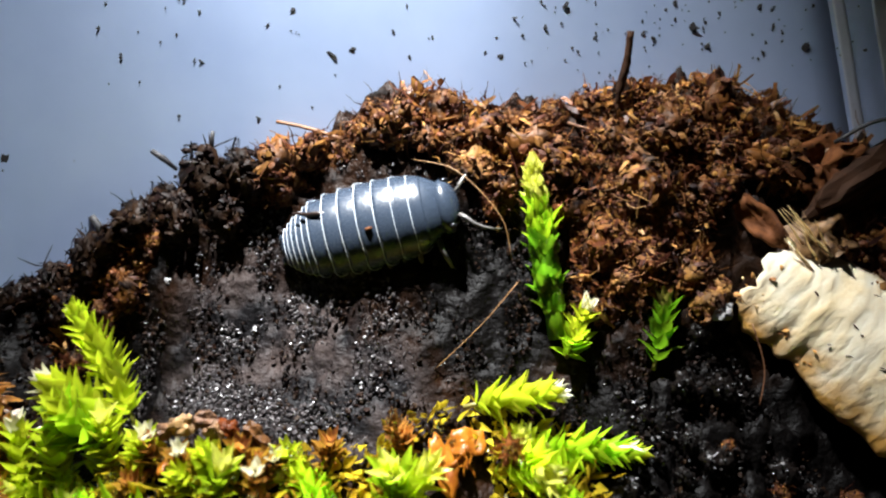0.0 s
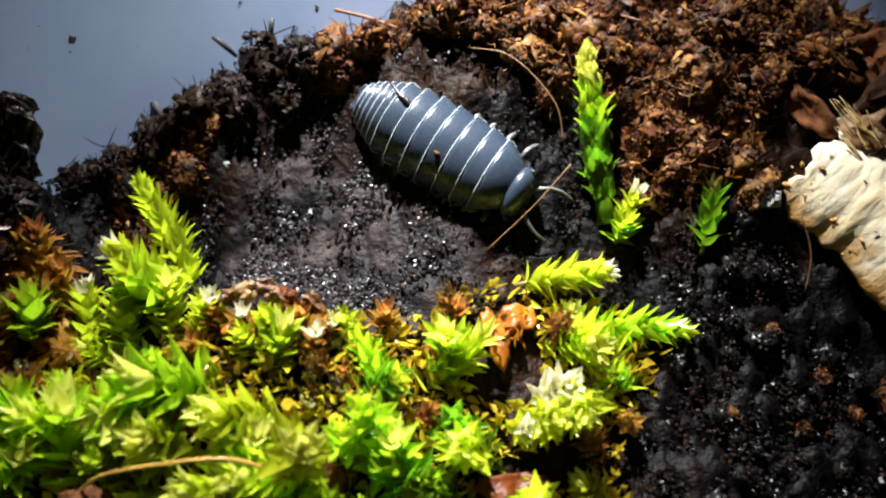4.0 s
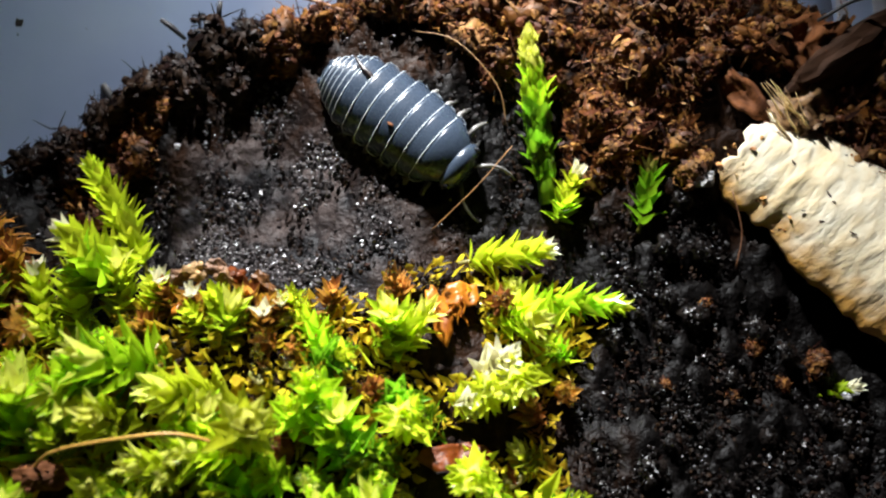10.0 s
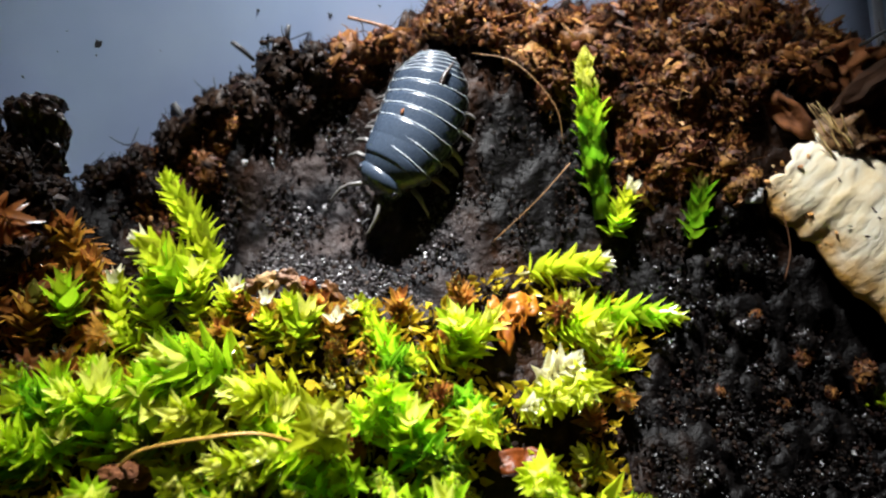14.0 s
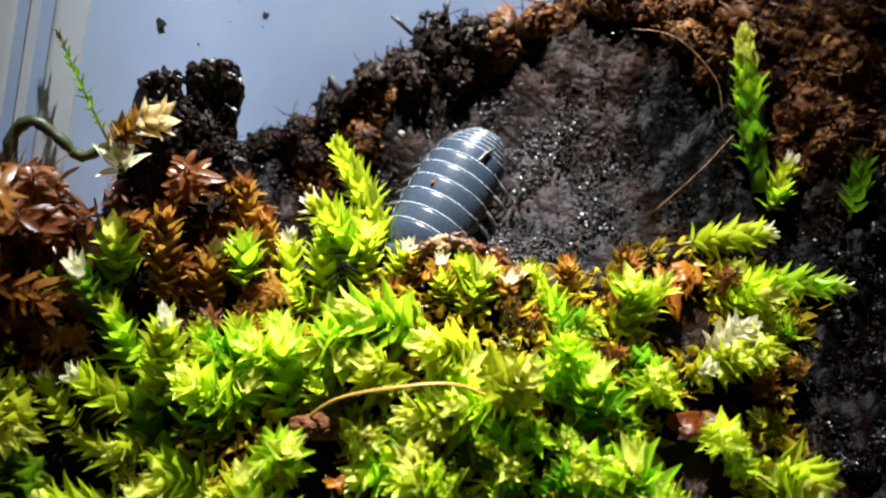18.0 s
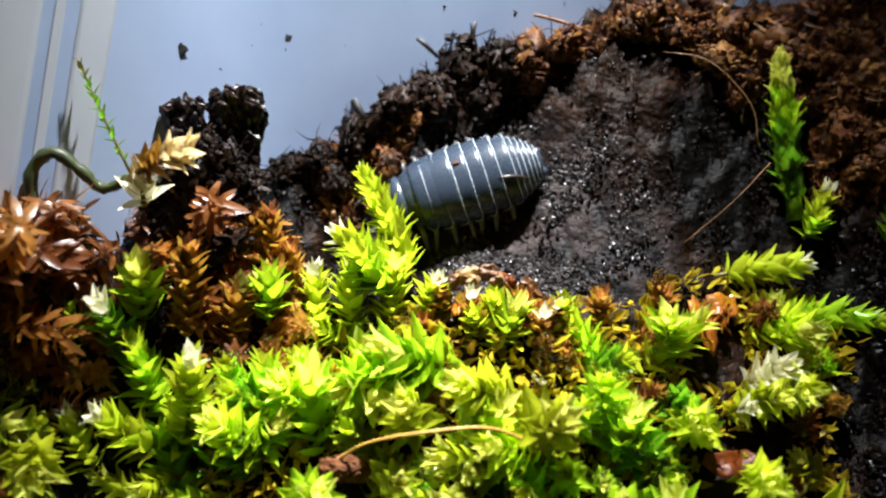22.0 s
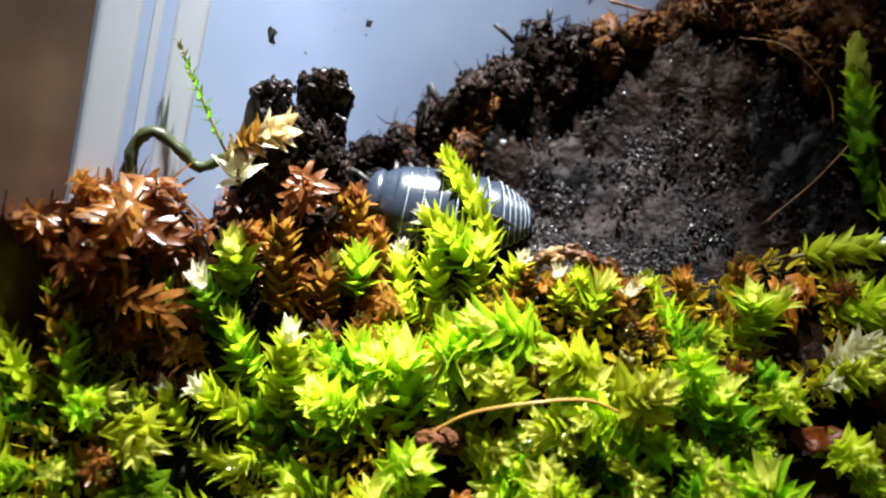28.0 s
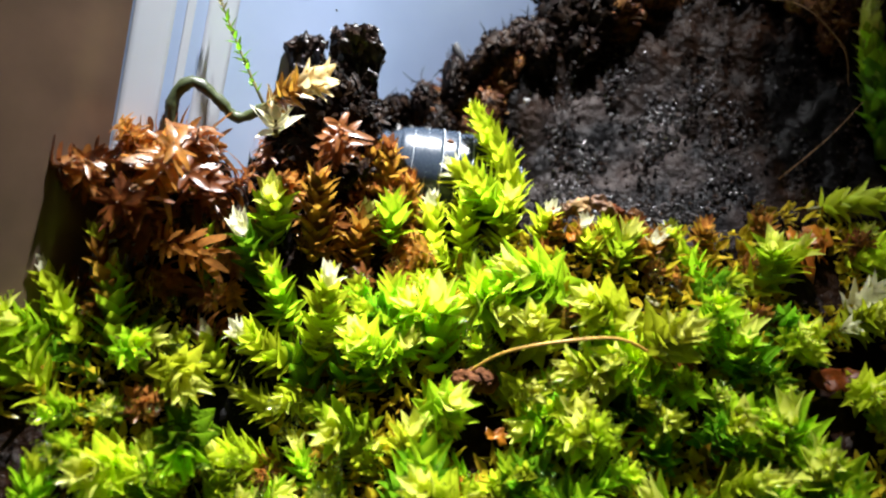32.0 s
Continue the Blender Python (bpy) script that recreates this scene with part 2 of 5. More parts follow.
MOSS_DRY = material("moss_dry", (0.62, 0.25, 0.055), 0.3, 0.3, 1300, 0.5, (0.09, 0.028, 0.007), coat=1.0, translucent=0.6, per_object=0.6, spec=0.6)
MOSS_AMBER = material("moss_amber", (0.5, 0.26, 0.035), 0.25, 0.3, 900, 0.6, (0.2, 0.08, 0.012), coat=0.9, translucent=0.5, per_object=0.5)
MOSS_OLIVE = material("moss_olive", (0.2, 0.19, 0.03), 0.4, 0.3, 1200, 0.3, (0.09, 0.06, 0.012), translucent=0.35, per_object=0.5)
MOSS_BITS = material("moss_bits", (0.6, 0.52, 0.03), 0.2, 0.3, 1200, 0.3, (0.42, 0.22, 0.016), wet=0.17, coat=0.9, translucent=0.48, per_island=0.55)
CREAM = material("cream_leaf", (0.86, 0.74, 0.44), 0.35, 0.3, 1200, 0.3, (0.7, 0.5, 0.2), translucent=0.35, coat=0.6)
STEM = material("moss_stem", (0.22, 0.2, 0.05), 0.5, 0.3, 1500, 0.3, (0.1, 0.06, 0.02))
STEM_DARK = material("green_black_stem", (0.07, 0.09, 0.03), 0.45, 0.3, 1500, 0.7, (0.012, 0.014, 0.01))
SHELL = material("shell", (0.03, 0.041, 0.06), 0.27, 0.1, 2600, 0.12, (0.02, 0.029, 0.044), blotch=420, spec=0.42)
RIM = material("shell_rim", (0.6, 0.64, 0.68), 0.4, 0.2, 2000, 0.1, (0.42, 0.46, 0.5))
CHITIN = material("limb", (0.16, 0.15, 0.14), 0.4, 0.3, 2500, 0.2, (0.05, 0.045, 0.045))
EYE = material("eye_black", (0.01, 0.01, 0.012), 0.15, 0.1, 2000, 0.0)
MILKY = material("milky_plastic", (0.46, 0.57, 0.8), 0.4, 0.15, 90, 0.0, (0.34, 0.44, 0.68), blotch=22)
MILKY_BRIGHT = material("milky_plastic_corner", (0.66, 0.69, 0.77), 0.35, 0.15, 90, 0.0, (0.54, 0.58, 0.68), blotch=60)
SMOKED = material("smoked_plastic", (0.2, 0.125, 0.085), 0.35, 0.2, 120, 0.0, (0.055, 0.037, 0.029), blotch=35)
SPECK = material("speck", (0.03, 0.028, 0.03), 0.6, 0.3, 2000, 0.3)
WHITE = material("white_grain", (0.34, 0.34, 0.34), 0.35, 0.3, 1500, 0.6, (0.16, 0.15, 0.15))
TAN_BITS = material("tan_bits", (0.22, 0.085, 0.024), 0.65, 0.4, 1500, 1.0, (0.018, 0.006, 0.002), per_island=0.7, spec=0.25, blotch=420, depth=0.35)
COIR_FUZZ = material("coir_fuzz", (0.16, 0.056, 0.017), 0.6, 0.4, 1500, 0.6, (0.015, 0.005, 0.002), per_island=0.9, spec=0.15)
FLAKE_BITS = material("flake_bits", (0.36, 0.145, 0.045), 0.5, 0.4, 1500, 0.6, (0.06, 0.018, 0.005), per_island=0.85, spec=0.4, translucent=0.3)
DROP = material("water_drop", (0.95, 0.97, 0.9), 0.06, 0.1, 2000, 0.0, (0.95, 0.97, 0.9))
DROP.node_tree.nodes["Principled BSDF"].inputs["Transmission Weight"].default_value = 1.0
DROP.node_tree.nodes["Principled BSDF"].inputs["IOR"].default_value = 1.33
TORCH_BLACK = material("torch_black", (0.012, 0.012, 0.012), 0.8, 0.2, 900, 0.2, spec=0.1)
TORCH_GLOW = bpy.data.materials.new("torch_glow")
TORCH_GLOW.use_nodes = True
TORCH_GLOW.node_tree.nodes["Principled BSDF"].inputs["Emission Color"].default_value = (0.97, 0.99, 1.0, 1)
TORCH_GLOW.node_tree.nodes["Principled BSDF"].inputs["Emission Strength"].default_value = BEAM
DUNG = material("dropping", (0.15, 0.055, 0.02), 0.75, 0.3, 1100, 1.0, (0.03, 0.01, 0.004), depth=0.4, spec=0.15)


# ---- building helpers: everything below is drawn in millimetres ----
def mesh_of(name, verts, faces, smooth=True):
    me = bpy.data.meshes.new(name)
    me.from_pydata([tuple(v) for v in (np.asarray(verts, float) * MM)], [], [tuple(int(i) for i in f) for f in faces])
    me.update()
    if smooth:
        me.shade_smooth()
    return me


def put(name, me, mat, parent=None, m=None, label=""):
    ob = new(name, me)
    if mat and not me.materials:
        me.materials.append(mat)
    if parent:
        ob.parent = parent
    ob.matrix_basis = m or Matrix()
    if label:
        ob["label"] = label
    return ob


def thing(name, m, label, category, group="", kind=""):
    ob = new(name)
    ob.empty_display_size = 0.001
    ob.matrix_basis = m
    return tagged(ob, label, category, group, kind)


def at(x, y, z, rx=0, ry=0, rz=0, s=1.0):
    return pose(x * MM, y * MM, z * MM, rx, ry, rz) @ Matrix.Scale(s, 4)


def axis_pose(place, z_axis, turn=0.0, s=1.0):
    """Stands a thing at place with its z along z_axis."""
    q = Vector((0, 0, 1)).rotation_difference(Vector(z_axis).normalized()).to_matrix().to_4x4()
    return Matrix.Translation(Vector(place) * MM) @ q @ pose(0, 0, 0, 0, 0, turn) @ Matrix.Scale(s, 4)


def join_data(items):
    """Joins (verts, faces) lists."""
    vs, fs, k = [], [], 0
    for v, f in items:
        vs.append(np.asarray(v, float))
        fs += [tuple(i + k for i in q) for q in f]
        k += len(v)
    return np.concatenate(vs), fs


def tube(points, radii, sides=7, cap=True):
    """A round, tapering rod along points."""
    pts = [Vector(p) for p in points]
    verts, faces = [], []
    side = None
    for i, p in enumerate(pts):
        d = (pts[min(i + 1, len(pts) - 1)] - pts[max(i - 1, 0)]).normalized()
        if side is None:
            side = d.orthogonal().normalized()
        side = (side - d * side.dot(d)).normalized()
        up = d.cross(side)
        for k in range(sides):
            a = 2 * math.pi * k / sides
            verts.append(p + (side * math.cos(a) + up * math.sin(a)) * radii[i])
    for i in range(len(pts) - 1):
        for k in range(sides):
            a, b = i * sides + k, i * sides + (k + 1) % sides
            faces.append((a, b, b + sides, a + sides))
    if cap:
        faces.append(tuple(range(sides))[::-1])
        faces.append(tuple(range((len(pts) - 1) * sides, len(pts) * sides)))
    return [tuple(v) for v in verts], faces


def wander(rng, a, b, steps, wobble):
    """Points from a to b that stray a little, as a fibre does."""
    a, b = np.array(a, float), np.array(b, float)
    phase = [rng.uniform(0, 6.28, 3), rng.uniform(0, 6.28, 3)]
    out = []
    for i in range(steps + 1):
        u = i / steps
        off = (np.sin(phase[0] + u * 5) * 0.7 + np.sin(phase[1] + u * 11) * 0.3) * wobble * math.sin(math.pi * min(1, u * 1.2 + 0.02) * 0.9)
        out.append(a + (b - a) * u + off)
    return out


def lump(rng, size, rough=0.3, cuts=2, freq=1.2):
    """An irregular clod."""
    bm = bmesh.new()
    bmesh.ops.create_icosphere(bm, subdivisions=cuts, radius=1)
    seed = Vector(rng.uniform(-50, 50, 3))
    for v in bm.verts:
        c = v.co.copy()
        k = 1 + rough * noise.noise(c * freq + seed) * 2 + rough * 0.5 * noise.noise(c * freq * 3 + seed)
        v.co = Vector((c.x * size[0], c.y * size[1], c.z * size[2])) * k
    verts = [tuple(v.co) for v in bm.verts]
    faces = [tuple(v.index for v in f.verts) for f in bm.faces]
    bm.free()
    return verts, faces


# ---- the lie of the soil: a slope with mounds and hollows (x, y, spread, height) ----
MOUNDS = [(4, 22, 8, 12.8), (20, 24, 9, 10.0), (34, 22, 7, 9.5), (-10, 22, 6, 10.6), (-16, 20, 4, 1.1), (-30, 11, 4.2, 6.7), (-38, 5, 7, 7.5),
          (-47, -2, 8, 9.6), (-6, 17, 6, -8.0), (-4, 12, 6, -1.5), (8, 14, 6, -3.4), (17, 12, 6, -4.7), (27, 14, 6, -0.9), (38, 11, 7, -3.6),
          (10, 5, 7, 3.0), (0, 2, 6, 0.5), (-8, 5, 6, 6.9), (-26, -1, 6, 5.8), (-36, -3, 8, -9.3), (26, 2, 8, 2.2), (40, 2, 9, -2.6),
          (46, 20, 6, 7.0), (28, 23, 12, 1.7), (6, 23, 5, 0.7), (-14, 14.5, 4, -3.2), (-22, 12.5, 3, -1.5), (-17.8, 14.5, 2.6, -3.5)]


def height(x, y):
    z = 16.0 + 16.5 * np.tanh((np.asarray(y, float) - 8) / 14)
    for cx, cy, s, h in MOUNDS:
        z = z + h * np.exp(-((x - cx) ** 2 + (y - cy) ** 2) / (2 * s * s))
    return z


def normal(x, y, d=1.0):
    return Vector((float(height(x - d, y) - height(x + d, y)), float(height(x, y - d) - height(x, y + d)), 2 * d)).normalized()


def on_soil(x, y, up=0.0):
    return Vector((x, y, float(height(x, y)) + up))


CENTRE, RADIUS = (8.0, -55.0), 77.5          # the round tub


def tub_radius(turn):
    """The tub bulges a little on either side."""
    if turn < 0:
        return RADIUS + 0.29 * max(0.0, min(-turn - 5.0, 60.0))
    return RADIUS + 3.5 * math.exp(-((turn - 23) / 8) ** 2)


def on_wall(turn, z, gap=0.0):
    a, r = radians(turn), tub_radius(turn) - gap
    return (CENTRE[0] - r * math.sin(a), CENTRE[1] + r * math.cos(a), z)


def inside_tub(x, y, gap=0.0):
    turn = math.degrees(math.atan2(-(x - CENTRE[0]), y - CENTRE[1]))
    return math.hypot(x - CENTRE[0], y - CENTRE[1]) < tub_radius(turn) - gap


# ---- ground ----
def ground():
    rng = np.random.default_rng(3)
    xs, ys = np.arange(-64, 66.1, 0.33), np.concatenate([np.arange(-60, -16, 2.0), np.arange(-16, 31.1, 0.3)])
    gx, gy = np.meshgrid(xs, ys)
    gz = height(gx, gy)
    verts = np.stack([gx.ravel(), gy.ravel(), gz.ravel()], 1)
    for v in verts:
        if v[1] < -17:
            continue
        p = Vector(v)
        hill = 1 / (1 + math.exp(-(v[1] - 15.5 + 0.0 * v[0]) / 1.5))
        right = 1 / (1 + math.exp(-(v[0] - 20) / 2))
        dark = math.exp(-((v[0] + 4) / 10) ** 2 - ((v[1] - 13) / 6) ** 2)
        rough = 0.3 + 1.0 * max(hill * (1 - 0.85 * dark), 0.75 * right)
        clump = noise.fractal(p * 0.3, 0.8, 2.1, 4)
        cell = noise.voronoi(p * 0.36)[0][0]
        v[2] += rough * (clump * 1.6 + (0.45 - cell) * 2.9) + 0.55 * dark * noise.noise(p * 0.8 + Vector((4, 4, 4))) + 0.25 * noise.noise(p * 1.7) + 0.18 * noise.noise(p * 3.6)
        v[1] -= 0.7 * rough * noise.noise(p * 0.55 + Vector((9, 3, 1)))
    keep = [inside_tub(x, y, -0.6) for x, y in zip(gx.ravel(), gy.ravel())]
    n = len(xs)
    faces = []
    for j in range(len(ys) - 1):
        for i in range(n - 1):
            a = j * n + i
            q = (a, a + 1, a + n + 1, a + n)
            if keep[a] or keep[a + 1] or keep[a + n] or keep[a + n + 1]:
                faces.append(q)
    me = mesh_of("ground", verts, faces)
    return tagged(put("ground", me, SOIL), "dark brown coir soil sloping up, black and wet in patches with painted shade", "soil", kind="structure")


soil = ground()


# ---- the hand torch that lights the place: its glowing lens sits deep in a matt black tube ----
TORCH_PATH = [
    (0, (-4, 11, 118), (5, 14, 26)), (3.5, (-4, 11, 118), (6, 9, 24)), (8, (-4, 11, 118), (9, 5, 22)), (13, (-4, 11, 118), (8, 5, 22)),
    (15.5, (-5, 11, 118), (-3, 6, 22)), (19, (-6, 11, 118), (-10, 4, 20)), (22, (-7, 11, 118), (-13, 3, 20)), (25, (-9, 11, 118), (-17, 2, 20)),
    (28, (-11, 11, 118), (-22, 3, 20)), (32, (-12, 11, 118), (-25, 3, 20))]


def torch():
    root = thing("torch", Matrix(), "small matt black hand torch shining down into the tub", "torch")
    n = 40
    ring = lambda r, z: [(r * math.cos(2 * math.pi * k / n), r * math.sin(2 * math.pi * k / n), z) for k in range(n)]
    profile = [(3.0, 11.0), (3.0, 0.0), (4.2, 0.0), (4.4, 0.5), (4.4, 11.0), (3.8, 13.0), (3.8, 60.0), (3.4, 61.0), (0.3, 61.0)]
    verts = [v for r, z in profile for v in ring(r, z)]
    faces = [(j * n + k, j * n + (k + 1) % n, (j + 1) * n + (k + 1) % n, (j + 1) * n + k) for j in range(len(profile) - 1) for k in range(n)]
    put("housing", mesh_of("housing", verts, faces, False), TORCH_BLACK, root)
    verts = ring(2.7, 10.9) + [(0, 0, 10.9)]
    put("lens", mesh_of("lens", verts, [((k + 1) % n, k, n) for k in range(n)], False), TORCH_GLOW, root, None, "glowing white lens")
    return root


TORCH = torch()


# ---- the tub ----
def wall_band(edge_a, edge_b, z0, z1, thick, gap=0.0, steps=14):
    """A bent plastic band between two edges, each a function of z that gives its turn round the tub."""
    verts, faces = [], []
    zs = np.linspace(z0, z1, 7)
    for z in zs:
        for i in range(steps + 1):
            a = edge_a(z) + (edge_b(z) - edge_a(z)) * i / steps
            verts.append(on_wall(a, z, gap))
    k = len(verts)
    for z in zs:
        for i in range(steps + 1):
            a = edge_a(z) + (edge_b(z) - edge_a(z)) * i / steps
            verts.append(on_wall(a, z, gap - thick))
    w = steps + 1
    for j in range(len(zs) - 1):
        for i in range(steps):
            a = j * w + i
            faces += [(a, a + 1, a + w + 1, a + w), (k + a + w, k + a + w + 1, k + a + 1, k + a)]
    for j in range(len(zs) - 1):
        for i in (0, steps):
            a = j * w + i
            q = (a, a + w, k + a + w, k + a)
            faces.append(q if i == 0 else q[::-1])
    for i in range(steps):
        for j in (0, len(zs) - 1):
            a = j * w + i
            q = (a, a + 1, k + a + 1, k + a)
            faces.append(q if j else q[::-1])
    return verts, faces


def slant(turn, z_ref):
    return lambda z: turn + 0.21 * (z_ref - z)


def slant_right(turn, z_ref):
    return lambda z: turn - 0.19 * (z_ref - z)


def tub():
    root = thing("plastic_tub", at(CENTRE[0], CENTRE[1], -4), "round milky plastic tub with dirt-flecked wall", "tub")
    inv = root.matrix_basis.inverted()

    def piece(name, data, mat, label=""):
        return put(name, mesh_of(name, *data), mat, root, inv, label)

    left, right = slant(40.1, 38.9), slant_right(-22.1, 49.2)
    piece("back_wall", wall_band(left, right, -2, 82, 1.2, 0, 40), MILKY, "milky blue-white plastic wall")
    piece("right_wall", wall_band(lambda z: right(z) - 0.01, lambda z: -75.0, -2, 82, 1.2, 0, 30), MILKY, "milky plastic wall")
    piece("side_wall", wall_band(lambda z: 180.0, lambda z: left(z) + 0.01, -2, 82, 1.2, 0, 50), SMOKED, "dark smoked plastic wall")
    piece("front_wall", wall_band(lambda z: -75.01, lambda z: -179.99, -2, 82, 1.2, 0, 50), SMOKED, "dark smoked plastic wall")
    # thin raised bands in a paler tone near both corners of the wall
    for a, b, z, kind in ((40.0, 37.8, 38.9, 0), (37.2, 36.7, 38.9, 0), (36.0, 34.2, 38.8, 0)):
        piece("corner_rib", wall_band(slant(a, z), slant(b, z), 0, 80, 0.12, 0.12, 6), MILKY_BRIGHT, "paler raised band on the tub wall")
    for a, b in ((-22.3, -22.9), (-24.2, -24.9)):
        piece("corner_rib", wall_band(slant_right(a, 49.2), slant_right(b, 49.2), 0, 80, 0.06, 0.06, 4), MILKY_BRIGHT, "paler raised band on the tub wall")
    v = [on_wall(a, -2.5) for a in range(-180, 180, 6)]
    lower = [(x, y, z - 1.5) for x, y, z in v]
    k = len(v)
    f = [tuple(range(k)), tuple(range(2 * k - 1, k - 1, -1))] + [(i, (i + 1) % k, k + (i + 1) % k, k + i)[::-1] for i in range(k)]
    piece("base", (v + lower, f), SMOKED, "dark plastic base")
    return root


tub()


def table():
    s = 260
    verts = [(-s, -s, 0), (s, -s, 0), (s, s, 0), (-s, s, 0), (-s, -s, -20), (s, -s, -20), (s, s, -20), (-s, s, -20)]
    faces = [(0, 1, 2, 3), (7, 6, 5, 4), (0, 4, 5, 1), (1, 5, 6, 2), (2, 6, 7, 3), (3, 7, 4, 0)]
    tagged(put("floor", mesh_of("floor", verts, faces, False), WOOD_DARK, None, at(8, -55, -4.05)), "dark brown surface under the tub", "floor", kind="structure")


table()


# ---- the woodlouse ----
LENGTH = 15.6
# along the body from the head: arc place, half width, height, plate length
PLATES = [("tergite", 5.3, 3.82, 4.56, 2.3), ("tergite", 3.7, 4.0, 4.75, 2.05), ("tergite", 2.1, 4.15, 4.97, 1.95), ("tergite", 0.55, 4.2, 5.05, 1.9),
          ("tergite", -0.95, 4.15, 4.95, 1.9), ("tergite", -2.45, 4.02, 4.7, 1.85), ("tergite", -3.9, 3.75, 4.3, 1.8),
          ("pleonite", -5.0, 3.38, 3.8, 1.1), ("pleonite", -5.65, 3.05, 3.35, 1.05), ("pleonite", -6.25, 2.7, 2.9, 1.0), ("pleonite", -6.8, 2.3, 2.4, 0.95),
          ("pleonite", -7.3, 1.85, 1.9, 0.9)]
SIZE = 0.99


def plate(half, high, long, flare, tail, front_size=0.93):
    """A bent shell plate; its rim band comes apart as a second mesh. Forward is x."""
    n, m = 26, 7
    edge = radians(78)
    prof = []
    for i in range(n + 1):
        a = -edge + 2 * edge * i / n
        prof.append((a, math.sin(a), math.cos(a)))

    def point(a, sy, cz, u, lift):
        a = a * (1 - 0.2 * max(0.0, 2 * u - 1) ** 4 - 0.1 * max(0.0, 1 - 2 * u) ** 3)
        sy, cz = math.sin(a), math.cos(a)
        side = max(0.0, (abs(a) - radians(45)) / (edge - radians(45)))
        front = long * (0.5 - 0.5 * side ** 2)
        back = -long * 0.5 - flare * side ** 1.5 + (0.55 * long * max(0, side - 0.75) * 4) ** 2 * 0.12
        x = front + (back - front) * u
        swell = front_size + (1 - front_size) * (1 - (1 - u) ** 2.0) + lift
        k = 1.0 if abs(a) < radians(80) else 1 + 0.05 * (abs(a) - radians(80))
        return (x, sy * half * swell * k, 0.25 + cz * high * swell - (0.25 if cz < 0 else 0))

    verts, faces = [], []
    for j in range(m + 1):
        for a, sy, cz in prof:
            verts.append(point(a, sy, cz, j / m, 0.0))
    k = len(verts)
    for j in range(m + 1):
        for a, sy, cz in prof:
            x, y, z = point(a, sy, cz, j / m, -0.045)
            verts.append((x, y, z))
    w = n + 1
    for j in range(m):
        for i in range(n):
            q = j * w + i
            faces += [(q, q + w, q + w + 1, q + 1), (k + q + 1, k + q + w + 1, k + q + w, k + q)]
    for i in range(n):
        q = m * w + i
        faces += [(q, q + k, q + k + 1, q + 1), (i, i + 1, i + k + 1, i + k)]
    for j in range(m):
        q = j * w
        faces += [(q, q + k, q + k + w, q + w), (q + n, q + n + w, q + n + w + k, q + n + k)]
    rim_v, rim_f = [], []
    pts = []
    first, last = prof[0], prof[-1]
    low = [0.35, 0.55, 0.7, 0.82, 0.91, 0.97]
    line = [(first, u) for u in low] + [(p, 1.0) for p in prof] + [(last, u) for u in low[::-1]]
    for (a, sy, cz), u in line:
        x, y, z = point(a, sy, cz, u, 0.005)
        pts.append((x + 0.02, y, z))
    radii = [0.02 + (0.01 if tail else 0.016) * max(0.0, math.cos((i / (len(pts) - 1) - 0.5) * 2.9)) ** 0.6 for i in range(len(pts))]
    return (verts, faces), tube(pts, radii, 6)


def leg(long, fold):
    pts = [(0, 0, 0), (0, 0.45 * long, 0.12), (0.1, 0.8 * long, -0.35 - fold), (0.16, 1.0 * long, -1.0 - fold), (0.25, 1.06 * long, -1.35 - fold)]
    return tube(pts, [0.24, 0.22, 0.17, 0.11, 0.05], 6)


def feeler():
    pts = [(0, 0, 0), (0.5, 0.25, 0.12), (1.15, 0.7, 0.05), (1.9, 0.95, -0.25), (2.7, 0.95, -0.75), (3.2, 0.8, -1.1)]
    return tube(pts, [0.17, 0.19, 0.15, 0.14, 0.1, 0.04], 6)


def arc(s, bend, stretch=1.0):
    """Pose in the body's space at arc place s when the body bends by so many degrees over its length (to the left)."""
    s, long = s * stretch, LENGTH * stretch
    k = radians(bend) / long
    if abs(k) < 1e-5:
        return pose(s * MM, 0, 0)
    x, y = math.sin(k * s) / k, (1 - math.cos(k * s)) / k - (1 - math.cos(k * long / 2)) / k
    return pose(x * MM, y * MM, 0, 0, 0, math.degrees(k * s))


